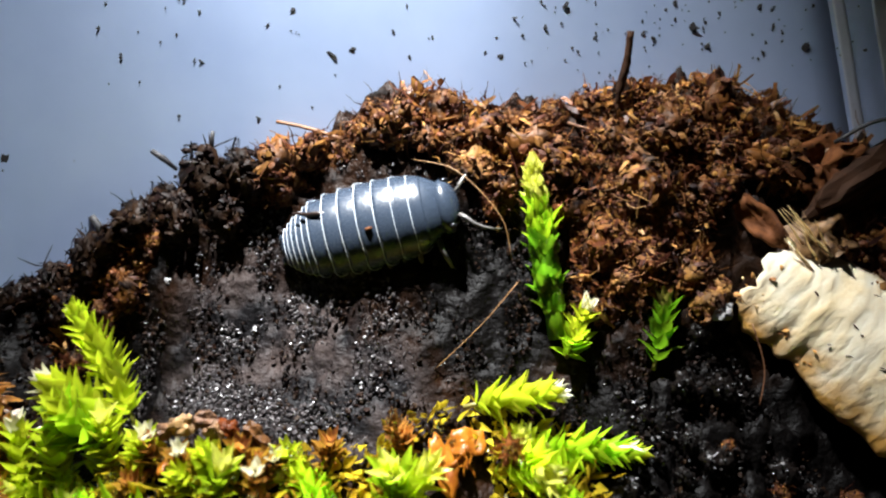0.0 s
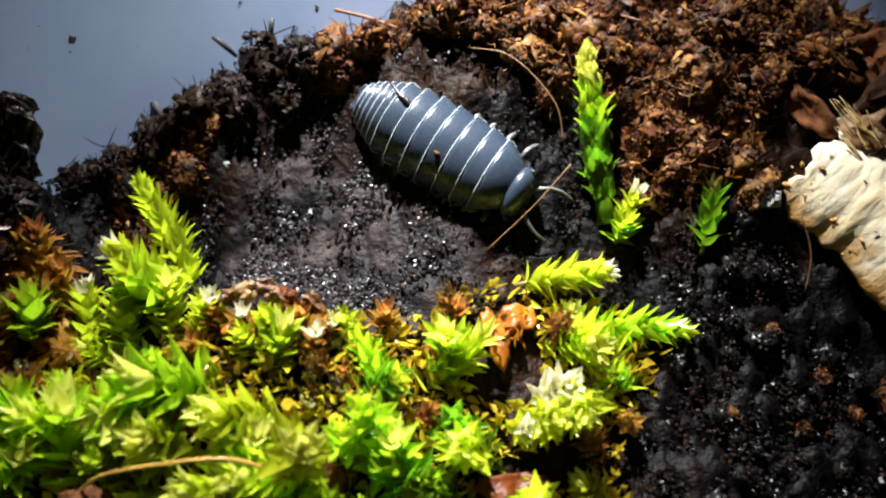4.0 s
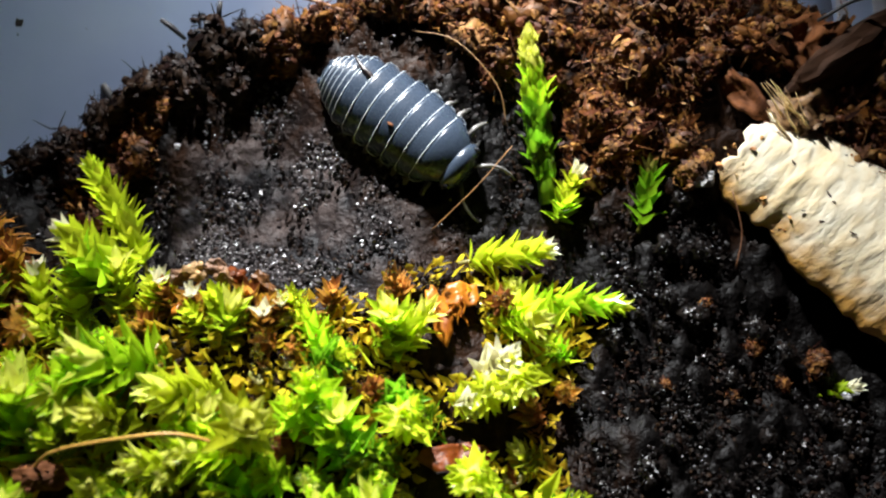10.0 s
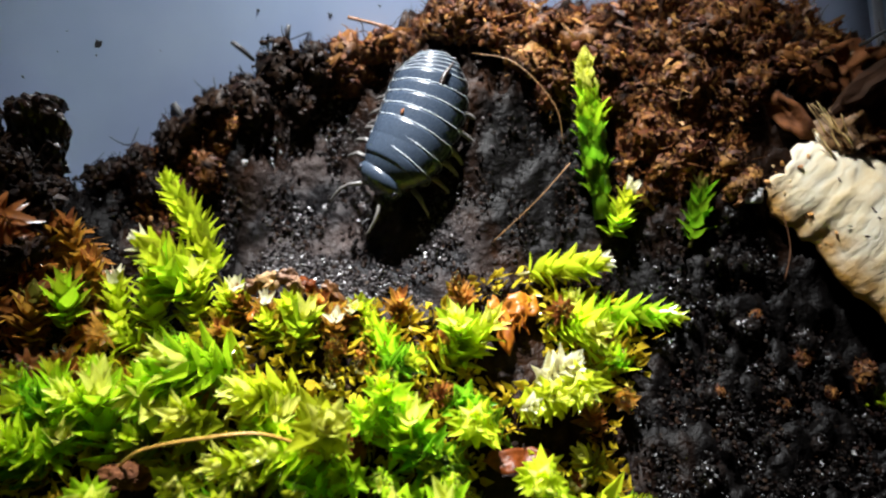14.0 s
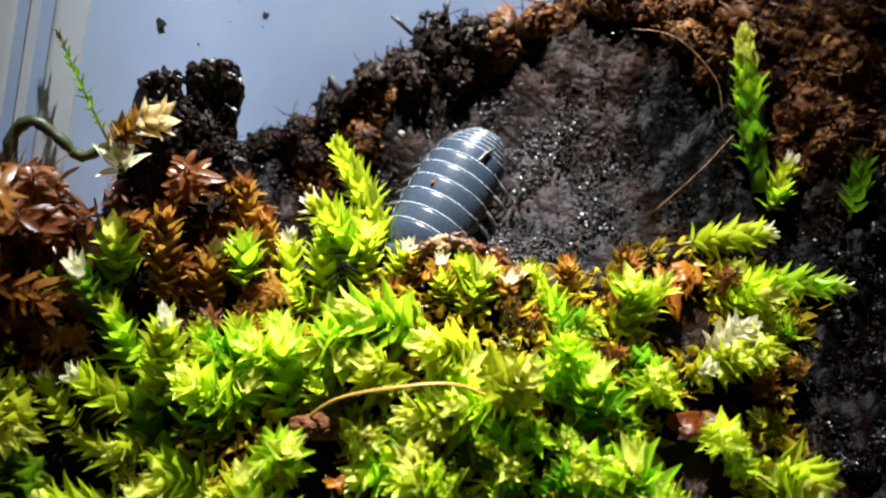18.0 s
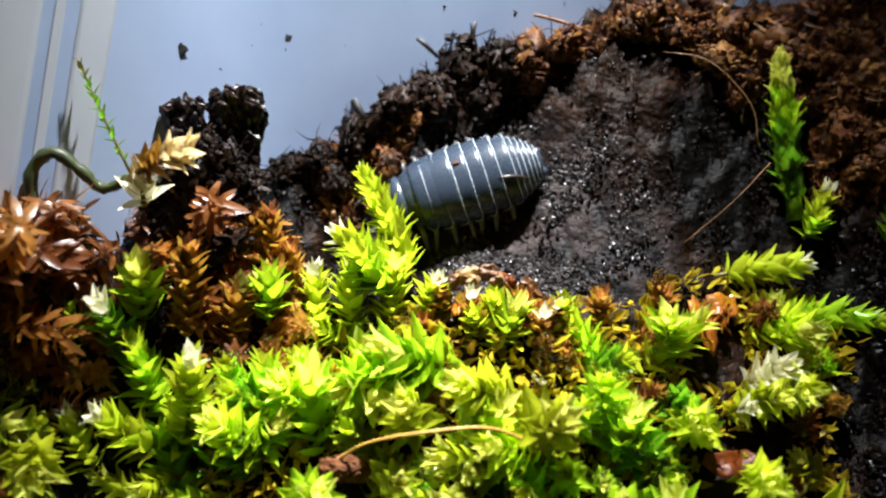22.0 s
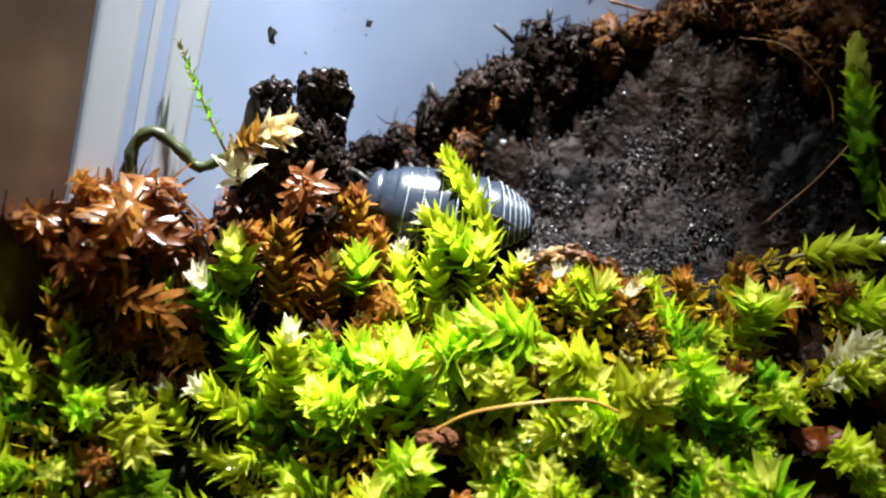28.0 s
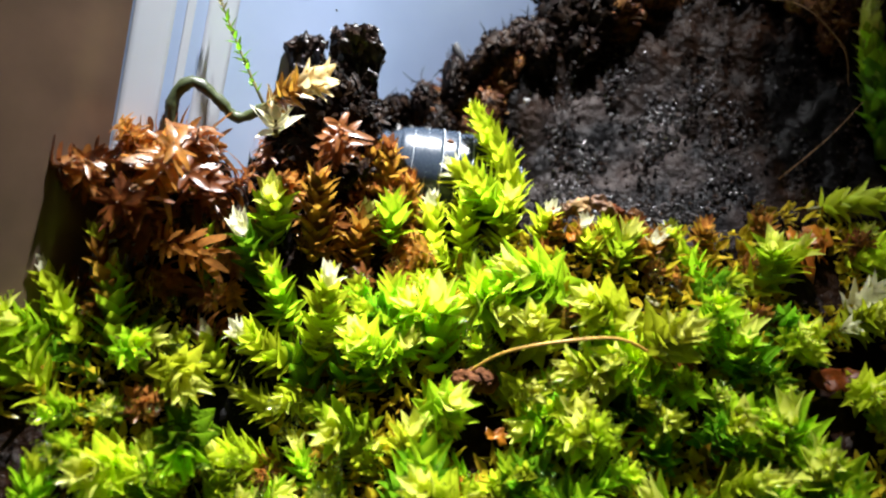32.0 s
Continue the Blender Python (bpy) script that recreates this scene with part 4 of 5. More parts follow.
# the shoots that stand out
fine_shoot((17.4, 13.0, 25.2), (15.2, 17.4, 38.4), 190, 2.1, MOSS, MOSS_TIP, "tall single bright green moss shoot on the brown slope", 61, tips=60, bend=-0.05, thick=0.75, close=35, stem_mat=MOSS_DEEP, base_mat=MOSS_DEEP, lower=0.4, wide=1.55)
fine_shoot((-13.6, 9.0, 21.0), (-17.6, 12.6, 29.6), 110, 1.95, MOSS_YELLOW, MOSS_YELLOW, "yellow-green feathery moss sprig leaning aside", 62, tips=8)
for seed, base, tip, n, leaf, mat, tipm, label in (
        (63, (-14.5, 8.6, 21.0), (-19.5, 9.6, 25.2), 50, 2.5, MOSS_YELLOW, MOSS_PALE, "broad yellow-green moss rosette beside the sprig"),
        (64, (-15.5, 7.5, 20.0), (-18.2, 7.0, 24.0), 34, 2.3, MOSS, MOSS_YELLOW, "bright green moss shoot below the sprig"),
        (65, (10.0, 9.6, 21.5), (17.2, 9.2, 23.2), 56, 2.0, MOSS_YELLOW, MOSS_PALE, "arching moss shoot with a pale swollen tip"),
        (66, (14.0, 8.4, 18.6), (22.8, 7.2, 19.6), 60, 2.0, MOSS, MOSS_YELLOW, "long green moss shoot lying along the slope"),
        (67, (24.3, 11.3, 23.2), (25.8, 12.8, 28.6), 34, 1.8, MOSS_DEEP, MOSS_OLIVE, "olive-brown moss shoot at the foot of the slope"),
        (68, (18.0, 12.6, 23.8), (18.8, 11.8, 26.0), 26, 1.7, MOSS, MOSS_YELLOW, "small green moss tuft beside the tall shoot"),
        (69, (-30.4, 0.4, 9.8), (-27.7, -0.4, 19.3), 64, 2.4, MOSS_YELLOW, MOSS_PALE, "upright moss shoot with a whitish pointed tip"),
        (70, (-24.2, 0.2, 9.6), (-23.5, 1.2, 18.0), 60, 2.3, MOSS, MOSS_YELLOW, "upright bright green pointed moss shoot"),
        (71, (-31.6, 2.0, 12.0), (-33.2, 0.8, 19.2), 46, 2.2, MOSS, MOSS_YELLOW, "green moss shoot with spreading leaves"),
        (72, (-30.8, 0.0, 10.4), (-35.6, -1.0, 14.8), 46, 2.2, MOSS_YELLOW, MOSS_PALE, "leaning moss shoot with pale pointed leaves"),
        (73, (-34.0, 3.0, 16.0), (-34.8, 1.0, 22.8), 34, 1.9, MOSS_DEEP, MOSS_PALE, "pale green star-shaped moss tip"),
        (74, (-38.5, 2.0, 15.5), (-38.0, 2.5, 22.0), 30, 1.2, MOSS_DEEP, MOSS, "thin dark green moss stem in a gap"),
        (75, (-43.6, -2.5, 12.5), (-44.2, -0.8, 20.4), 46, 2.0, MOSS, MOSS_PALE, "dull green moss shoot near the tub wall"),
        (76, (-44.0, -4.0, 11.5), (-49.5, -2.5, 15.0), 34, 1.5, MOSS_DEEP, MOSS_PALE, "moss shoot leaning to the tub wall"),
        (89, (-46.0, -2.2, 12.5), (-48.2, -1.4, 20.6), 46, 1.9, MOSS_YELLOW, MOSS_PALE, "golden-green leafy moss shoot near the tub wall"),
        (90, (-43.4, -1.6, 13.5), (-44.6, -0.6, 22.6), 46, 1.8, MOSS_AMBER, MOSS_YELLOW, "amber and yellow moss shoot under the brown clump"),
        (91, (-48.0, -3.4, 11.0), (-50.6, -2.4, 17.4), 40, 1.8, MOSS_YELLOW, MOSS_TIP, "golden-green leafy moss shoot near the tub wall"),
        (77, (-30.7, 4.4, 17.2), (-29.9, 5.4, 25.4), 64, 2.1, MOSS_AMBER, MOSS_DRY, "orange-brown dry moss shoot"),
        (83, (-36.4, 0.2, 8.8), (-38.1, 0.0, 14.0), 40, 2.0, MOSS_YELLOW, MOSS_PALE, "yellow-green moss shoot with a whitish tip"),
        (84, (-33.8, 4.6, 18.6), (-33.1, 3.6, 24.4), 26, 2.4, MOSS, MOSS_TIP, "glossy bright green moss bud"),
        (85, (-27.4, 4.6, 17.2), (-26.6, 4.8, 22.4), 44, 1.9, MOSS_AMBER, MOSS_OLIVE, "orange-brown wet moss column"),
        (86, (-41.0, -1.6, 9.4), (-41.8, -2.4, 14.8), 40, 2.0, MOSS_OLIVE, MOSS_YELLOW, "olive and green leafy moss shoot"),
        (87, (37.2, 7.4, 10.6), (42.0, 6.6, 11.8), 26, 1.3, MOSS, MOSS_PALE, "small green moss shoot lying on black soil"),
        (88, (18.4, 13.6, 24.8), (19.6, 12.6, 28.2), 26, 1.5, MOSS_YELLOW, MOSS_PALE, "pale moss tuft at the foot of the tall shoot"),
        (78, (-24.6, 5.6, 18.6), (-24.2, 5.6, 22.8), 22, 2.2, MOSS, MOSS, "blunt fresh green moss bud"),
        (79, (-2.0, -1.5, 10.0), (-3.5, -4.0, 12.6), 34, 1.7, MOSS, MOSS_YELLOW, "green feathered moss frond pointing forward"),
        (80, (-10.0, -2.5, 8.6), (-12.6, -4.5, 10.8), 34, 1.8, MOSS_DEEP, MOSS_YELLOW, "deep green moss frond pointing forward"),
        (81, (11.2, 4.2, 14.8), (13.4, 1.6, 17.4), 34, 2.1, MOSS_PALE, MOSS_PALE, "bleached white moss tuft"),
        (82, (9.5, 2.6, 13.2), (10.2, 0.6, 15.0), 20, 1.5, MOSS_YELLOW, MOSS_PALE, "yellow-white pointed moss tip")):
    fine_shoot(base, tip, n, leaf, mat, tipm, label, seed, tips=8)


for seed, base, tip, n, leaf, mat, tipm, label in (
        (111, (-21.0, 6.6, 16.6), (-21.6, 7.4, 22.6), 44, 2.0, MOSS_YELLOW, MOSS_PALE, "yellow-green moss shoot in front of the soil hollow"),
        (112, (-18.6, 6.8, 16.8), (-18.8, 7.4, 23.0), 46, 2.1, MOSS_YELLOW, MOSS_TIP, "bright yellow-green feathery moss shoot"),
        (113, (-24.0, 7.0, 18.2), (-24.6, 7.6, 23.0), 36, 1.7, MOSS_OLIVE, MOSS_DRY, "olive and orange moss shoot"),
        (114, (-23.4, 8.2, 18.6), (-23.0, 8.4, 24.6), 34, 1.6, MOSS_AMBER, MOSS_DRY, "wet brown dead moss shoot beside the burrow"),
        (115, (-25.0, 8.8, 20.6), (-24.6, 9.2, 27.0), 40, 1.8, MOSS_AMBER, MOSS_DRY, "wet brown dead moss shoot beside the burrow"),
        (116, (-26.6, 8.8, 22.4), (-26.2, 8.8, 26.6), 34, 1.7, MOSS_AMBER, MOSS_DRY, "wet brown dead moss shoot beside the burrow"),
        (117, (-15.6, 7.6, 17.6), (-15.4, 7.6, 23.2), 44, 2.0, MOSS_YELLOW, MOSS_TIP, "bright yellow-green feathery moss shoot"),
        (118, (-12.6, 7.0, 18.4), (-12.2, 6.4, 22.2), 36, 1.8, MOSS_YELLOW, MOSS_PALE, "yellow moss shoot with a pale tip")):
    fine_shoot(base, tip, n, leaf, mat, tipm, label, seed, tips=7)


for i, (x, y) in enumerate(((-11.4, 6.6), (-9.6, 6.0), (-7.4, 5.8), (-5.6, 6.6), (-3.6, 6.2), (-1.8, 6.8), (0.4, 7.2), (-4.6, 5.0), (-8.6, 4.8), (-12.6, 5.4))):
    fine_shoot(on_soil(x, y, -0.6), on_soil(x, y, 2.3) + Vector((0.5 * math.sin(i * 2.1), -0.8, 0.4 * math.cos(i))), 26, 1.5, (MOSS_AMBER, MOSS_YELLOW)[i % 3 == 2], (MOSS_DRY, MOSS_PALE, MOSS_YELLOW)[i % 3],
               "wet golden-brown moss shoot beside the black soil", 130 + i, tips=6)


# ---- dry moss clump by the tub wall ----
def dry_clump():
    rng = np.random.default_rng(31)
    kind = [joined_shoot(90 + i, 4.0, 34, 1.6, MOSS_DRY, 0.9 * i - 0.8, "curled wet brown moss shoot", FIBRE, None, (0.4, 2.0), (0.26, 0.6), "dry_moss_shoot", 0, BLUNT) for i in range(3)]
    spots = [(-46.5, 1.5, 24.5), (-45, 3, 26), (-43.5, 2.5, 28), (-42, 3.5, 28.5), (-41, 3, 26.5), (-43, 1.2, 24.5), (-41.5, 1.0, 22.5), (-44.6, 0.6, 22.0),
             (-39.5, 3.6, 25), (-40.2, 1.6, 20.5), (-39, 4.5, 27.5), (-45.8, 2.4, 27.2), (-37.5, 3.8, 24.5), (-26.8, 8.6, 24.4), (-25.4, 9.2, 24.4), (-28.2, 6.6, 22.0),
             (-44, 2.0, 29.0), (-42.6, 1.5, 26.5), (-40.4, 2.4, 23.6), (-46.8, 0.6, 26.0), (-38.2, 3.0, 21.6), (-27.6, 8.4, 26.6), (-29.0, 7.4, 24.0), (-26.0, 7.6, 22.6)]
    for i, p in enumerate(spots):
        axis = Vector((rng.uniform(-0.9, 0.6), rng.uniform(-0.9, 0.2), rng.uniform(0.1, 1)))
        base = Vector(p) + Vector((1.2 if p[0] < -40 else 0, -0.3, 0)) - axis.normalized() * 2.4
        m = axis_pose(base, axis, rng.uniform(0, 360), rng.uniform(0.75, 1.1))
        if i < 3:
            kind[i].matrix_basis = m
        else:
            copy_thing(kind[i % 3], m)
    for i in range(72):
        x, y = (rng.uniform(-36, -22), rng.uniform(6, 11.5)) if i % 3 == 0 else (rng.uniform(-38, -23), rng.uniform(3.5, 9)) if i < 22 else (rng.uniform(-28, -22.5), rng.uniform(7.6, 10.2)) if i < 52 else (rng.uniform(-42, -36), rng.uniform(2, 6))
        axis = Vector((rng.uniform(-0.7, 0.7), rng.uniform(-0.9, 0.1), rng.uniform(0.3, 1)))
        copy_thing(kind[i % 3], axis_pose(on_soil(x, y, -0.8), axis, rng.uniform(0, 360), rng.uniform(0.45, 0.8)))
    for i, (p, size) in enumerate((((-43.2, 3.6, 23.5), (3.0, 2.4, 4.4)), ((-39.4, 4.6, 23.0), (2.6, 2.2, 3.6)))):
        v, f = lump(np.random.default_rng(80 + i), size, 0.3, 3, 1.4)
        tagged(put("soil_clod", mesh_of("soil_clod", v, f, False), BLACK_CHUNK, None, at(*p)), "dark wet clod under the dry moss", "soil")


dry_clump()


def bent_rod(name, pts, radii, mat, label, category, sides=7, group=""):
    base = Vector(pts[0])
    v, f = tube([Vector(p) - base for p in pts], radii, sides)
    return tagged(put(name, mesh_of(name, v, f), mat, None, Matrix.Translation(base * MM)), label, category, group)


def smooth_line(pts, n=18):
    """A rounded line through a few points."""
    pts = [Vector(p) for p in pts]
    ext = [pts[0] * 2 - pts[1]] + pts + [pts[-1] * 2 - pts[-2]]
    out = []
    for i in range(1, len(ext) - 2):
        a, b, c, d = ext[i - 1:i + 3]
        for k in range(n):
            u = k / n
            out.append(0.5 * ((2 * b) + (c - a) * u + (2 * a - 5 * b + 4 * c - d) * u * u + (3 * b - a - 3 * c + d) * u ** 3))
    return out + [pts[-1]]


curl = smooth_line([(-40.4, 4.4, 27.0), (-40.5, 4.8, 30.2), (-39.0, 5.2, 31.7), (-37.3, 5.5, 30.4), (-36.0, 5.9, 29.0), (-33.4, 6.0, 30.0)], 6)
bent_rod("curled_stem", curl, [(0.5 - 0.12 * i / len(curl)) * (1 + 0.22 * math.sin(i * 2.3) * math.cos(i * 0.9)) for i in range(len(curl))], STEM_DARK, "dark green arching dead stem", "stem", 8)
tendril = smooth_line([(-34.2, 6.6, 30.0), (-35.4, 6.8, 32.5), (-36.6, 7.2, 35.0), (-38.2, 7.4, 38.2)], 6)
fine_shoot(tendril[0], tendril[-1], 26, 0.8, MOSS_DEEP, MOSS_OLIVE, "thin pale green trailing moss stem against the tub", 101, bend=0.1, thick=0.12)


def straw_flower():
    root = thing("dry_moss_tip", axis_pose((-34.2, 5.8, 29.6), (4.4, -1.9, 3.4)), "straw-yellow dry moss tip with pale pointed leaves", "moss")
    rng = np.random.default_rng(33)
    stem, plan = shoot_plan(rng, 5.4, 44, 2.1, 0.15)
    v, f = tube(stem, [0.3 - 0.02 * i for i in range(9)], 6)
    put("stem", mesh_of("stem", v, f), STEM, root)
    for k, (m, size) in enumerate(plan):
        me = LEAF_SHAPES[k % 3].copy() if k < 6 else bpy.data.meshes["straw_leaf_%d" % (k % 3 + (3 if k > 27 else 0))]
        if k < 6:
            me.name = "straw_leaf_%d" % k
            me.materials.clear()
            me.materials.append(MOSS_AMBER if k < 3 else CREAM)
        put("leaf", me, None, root, m @ Matrix.Scale(size * (1.25 if k > 27 else 0.8), 4))


straw_flower()
fine_shoot((-33.3, 6.2, 27.6), (-33.0, 5.4, 29.2), 11, 2.3, MOSS_PALE, MOSS_PALE, "whitish moss bud with pointed leaves", 103, thick=0.25)


# ---- wood, bark and scraps ----
def chunk(seed, place, size, turn, mat, label, name="bark_chunk", cat="bark", rough=0.32):
    v, f = lump(np.random.default_rng(seed), size, rough, 3, 1.4)
    bits = np.random.default_rng(seed + 500).uniform(0.93, 1.07, len(v))
    v = [(x * k, y * k, max(z * k, -size[2] * 0.6)) for (x, y, z), k in zip(v, bits)]
    return tagged(put(name, mesh_of(name, v, f, False), mat, None, at(*place, *turn)), label, cat)


def jagged_block(seed, place, size, turn, label):
    """A broken piece of charred bark with flat faces and a notched top."""
    rng = np.random.default_rng(seed)
    bm = bmesh.new()
    bmesh.ops.create_cube(bm, size=1)
    bmesh.ops.subdivide_edges(bm, edges=bm.edges[:], cuts=17, use_grid_fill=True)
    s = Vector(rng.uniform(-9, 9, 3))
    for v in bm.verts:
        c = v.co.copy()
        k = 0.85 + 0.5 * noise.noise(c * 1.9 + s) + 0.16 * noise.noise(c * 6 + s)
        v.co = Vector((c.x * size[0] * k, c.y * size[1] * k, c.z * size[2])) + Vector(rng.uniform(-0.09, 0.09, 3))
        cell = noise.voronoi(v.co * 0.9 + s)[0][0]
        v.co += Vector((c.x, c.y, 0.3 * c.z)) * (0.9 * (0.4 - cell)) + Vector((0.25, -0.3, 0.2)) * noise.noise(c * 9 + s)
        if c.z > 0.3:
            v.co.z += (c.z - 0.3) * size[2] * (0.9 * noise.noise(Vector((c.x * 3.2, c.y * 3.2, 0)) + s) - 0.9 * max(0.0, abs(c.x) - 0.2))
    verts, faces = [tuple(v.co) for v in bm.verts], [tuple(v.index for v in f.verts) for f in bm.faces]
    bm.free()
    root = thing("bark_chunk", at(*place, *turn), label, "bark", "charred bark chunks")
    put("bark_body", mesh_of("bark_body", verts, faces, False), BLACK_CHUNK, root)
    for i in range(26):
        v = verts[int(rng.integers(len(verts)))]
        cv, cf = lump(rng, tuple(rng.uniform(0.12, 0.42, 3)), 0.4, 1)
        put("bark_crumb", mesh_of("bark_crumb", cv, cf, False), (BLACK_CHUNK, DARK_BITS)[i % 2], root, at(*v, *rng.uniform(0, 360, 3)))
    return root


jagged_block(3, (-28.3, 12.6, 32.2), (4.4, 2.8, 6.2), (4, 5, 12), "black charred bark chunk standing upright on the soil")
jagged_block(9, (-31.4, 12.2, 31.6), (2.9, 2.4, 5.8), (0, -10, -8), "smaller black bark chunk beside the larger one")
for pts, r in (((( -9.3, 20.6, 38.2), (-9.2, 20.6, 39.6), (-9.0, 20.6, 40.4)), 0.24), (((-12.2, 20.6, 37.4), (-13.2, 20.5, 38.4), (-14.0, 20.5, 39.0)), 0.26),
               (((-18.4, 20.4, 31.4), (-19.0, 20.6, 32.6), (-19.6, 20.6, 33.8)), 0.4), (((-18.4, 20.4, 31.4), (-17.6, 20.6, 32.6), (-17.2, 20.6, 33.4)), 0.2)):
    bent_rod("twig", pts, [r * 0.6, r, r * 0.75], SPECK, "short black twig stub on the ridge", "twig", 6, "twig stubs")


def pale_bark():
    """A curled strip of pale bark, splintered at its upper end."""
    a, b = Vector((32.6, 14.2, 30.6)), Vector((48.5, 6.2, 17.6))
    along = (b - a).normalized()
    face = Vector((-0.12, -0.86, 0.5))
    across = along.cross(face).normalized()
    if across.z < 0:
        across = -across
    face = across.cross(along) if across.cross(along).y < 0 else along.cross(across)
    m = Matrix((along, across, face)).transposed().to_4x4()
    m.translation = a * MM
    root = thing("bark_piece", m, "curled piece of pale cream bark with splintered end", "bark")
    rng = np.random.default_rng(41)
    nu, nv = 48, 20
    verts, faces = [], []
    for side in (0, 1):
        for j in range(nu + 1):
            u = j / nu
            for i in range(nv + 1):
                q = i / nv * 2 - 1
                x = u * 22
                top = 4.1 + 3.4 * u + 0.5 * noise.noise(Vector((u * 4, 0, 3))) + 0.3 * noise.noise(Vector((u * 17, 0, 3)))
                low = -4.2 - 1.2 * u + 0.8 * noise.noise(Vector((u * 5, 5, 1))) + 0.45 * noise.noise(Vector((u * 21, 5, 1)))
                y = (top + low) / 2 + q * (top - low) / 2
                z = 2.3 * math.cos(q * 1.35) - 1.5 + 0.08 * noise.noise(Vector((x * 2.5, y * 0.5, 7))) + 0.16 * noise.noise(Vector((x * 0.6, y * 0.6, 2))) + 0.05 * noise.noise(Vector((x * 5, y * 2, 2)))
                if u < 0.12:
                    x += 0.9 * noise.noise(Vector((q * 3.1, 1.5, 8))) * (1 - u / 0.12) + 0.7 * noise.noise(Vector((q * 11, 1.5, 8))) * (1 - u / 0.12) + 1.0 * abs(q) * (1 - u / 0.12)
                verts.append((x, y, z - side * (0.9 if 0 < i < nv and 0 < j < nu else 0.35)))
    w, k = nv + 1, (nu + 1) * (nv + 1)
    for j in range(nu):
        for i in range(nv):
            q = j * w + i
            faces += [(q, q + w, q + w + 1, q + 1), (k + q + 1, k + q + w + 1, k + q + w, k + q)]
    for j in range(nu):
        for i in (0, nv):
            q = j * w + i
            faces.append((q, k + q, k + q + w, q + w))
    for i in range(nv):
        for j in (0, nu):
            q = j * w + i
            faces.append((q, q + 1, k + q + 1, k + q))
    put("bark_body", mesh_of("bark_body", verts, faces), WOOD_PALE, root)
    for i in range(11):
        y = rng.uniform(1.6, 4.0)
        x = rng.uniform(-0.6, 1.8)
        v, f = tube(wander(rng, (x + 2.0, y, 0.6), (x - rng.uniform(0.2, 1.2), y + rng.uniform(-0.2, 0.9), 1.0 + rng.uniform(0, 0.5)), 5, 0.12), [0.1, 0.1, 0.08, 0.06, 0.04, 0.015], 5)
        put("splinter", mesh_of("splinter", v, f), SPLINTER, root, None)
    for i in range(42):
        x, y = rng.uniform(0.2, 17), rng.uniform(-4.3, -2.6)
        if i > 30:
            x, y = rng.uniform(-0.2, 2.2), rng.uniform(-3.8, 0.5)
        k = rng.uniform(0.1, 0.32)
        v, f = lump(rng, (k, k * 0.6, k * 0.4), 0.4, 2)
        put("fray", mesh_of("fray", v, f, False), SPLINTER if i % 4 == 0 else RUST, root, at(x, y, 2.3 * math.cos(y / 4.1 * 1.35) - 1.5, *rng.uniform(-50, 50, 3)), "orange-brown crumbling edge")
    for i in range(12):
        x, y = rng.uniform(1.5, 19), rng.uniform(-2.6, 2.6)
        v, f = lump(rng, (rng.uniform(0.1, 0.5), rng.uniform(0.04, 0.1), 0.05), 0.3, 1)
        q = y / 4.1
        put("dark_fleck", mesh_of("dark_fleck", v, f), WOOD_DARK, root, at(x, y, 2.3 * math.cos(q * 1.35) - 1.42, 0, 0, rng.uniform(-30, 30)))
    return root


pale_bark()


def flake(seed, place, size, axis, mat, label, name, cat, group="", turn=0.0, thick=0.3, crumple=0.7):
    """A thin crumpled scrap with ragged outline."""
    rng = np.random.default_rng(seed)
    rings, n = 5, 22
    verts, faces = [], []
    rag = 1.0 if max(size) < 1.6 else 0.5
    edge = [0.95 + 0.55 * rag * noise.noise(Vector((math.cos(6.28 * i / n) * 1.4, math.sin(6.28 * i / n) * 1.4, seed * 3.3))) + 0.5 * rag * noise.noise(Vector((math.cos(6.28 * i / n) * 4.6, math.sin(6.28 * i / n) * 4.6, seed * 1.3)))
            for i in range(n)]
    for side in (1, -1):
        verts.append((0, 0, side * thick * 0.5))
        for r in range(1, rings + 1):
            for i in range(n):
                a = 6.28318 * i / n
                x, y = math.cos(a) * size[0] * edge[i] * r / rings, math.sin(a) * size[1] * edge[i] * r / rings
                z = crumple * min(size) * noise.noise(Vector((x * 0.9, y * 0.9, seed * 1.7))) + 0.2 * min(size) * noise.noise(Vector((x * 2.6, y * 2.6, seed * 0.7))) + 0.12 * noise.noise(Vector((x * 7, y * 7, seed))) + 0.18 * (x * x / size[0]) * (1 if seed % 2 else -1)
                verts.append((x, y, z + side * thick * 0.5 * (1 if r < rings else 0.3)))
    per = 1 + rings * n
    for s in (0, 1):
        o = s * per
        for i in range(n):
            t = (o, o + 1 + i, o + 1 + (i + 1) % n)
            faces.append(t if s == 0 else t[::-1])
            for r in range(rings - 1):
                p, q = o + 1 + r * n + i, o + 1 + r * n + (i + 1) % n
                t = (p, p + n, q + n, q)
                faces.append(t if s == 0 else t[::-1])
    for i in range(n):
        p, q = 1 + (rings - 1) * n + i, 1 + (rings - 1) * n + (i + 1) % n
        faces.append((p, per + p, per + q, q))
    return tagged(put(name, mesh_of(name, verts, faces), mat, None, axis_pose(place, axis, turn)), label, cat, group)


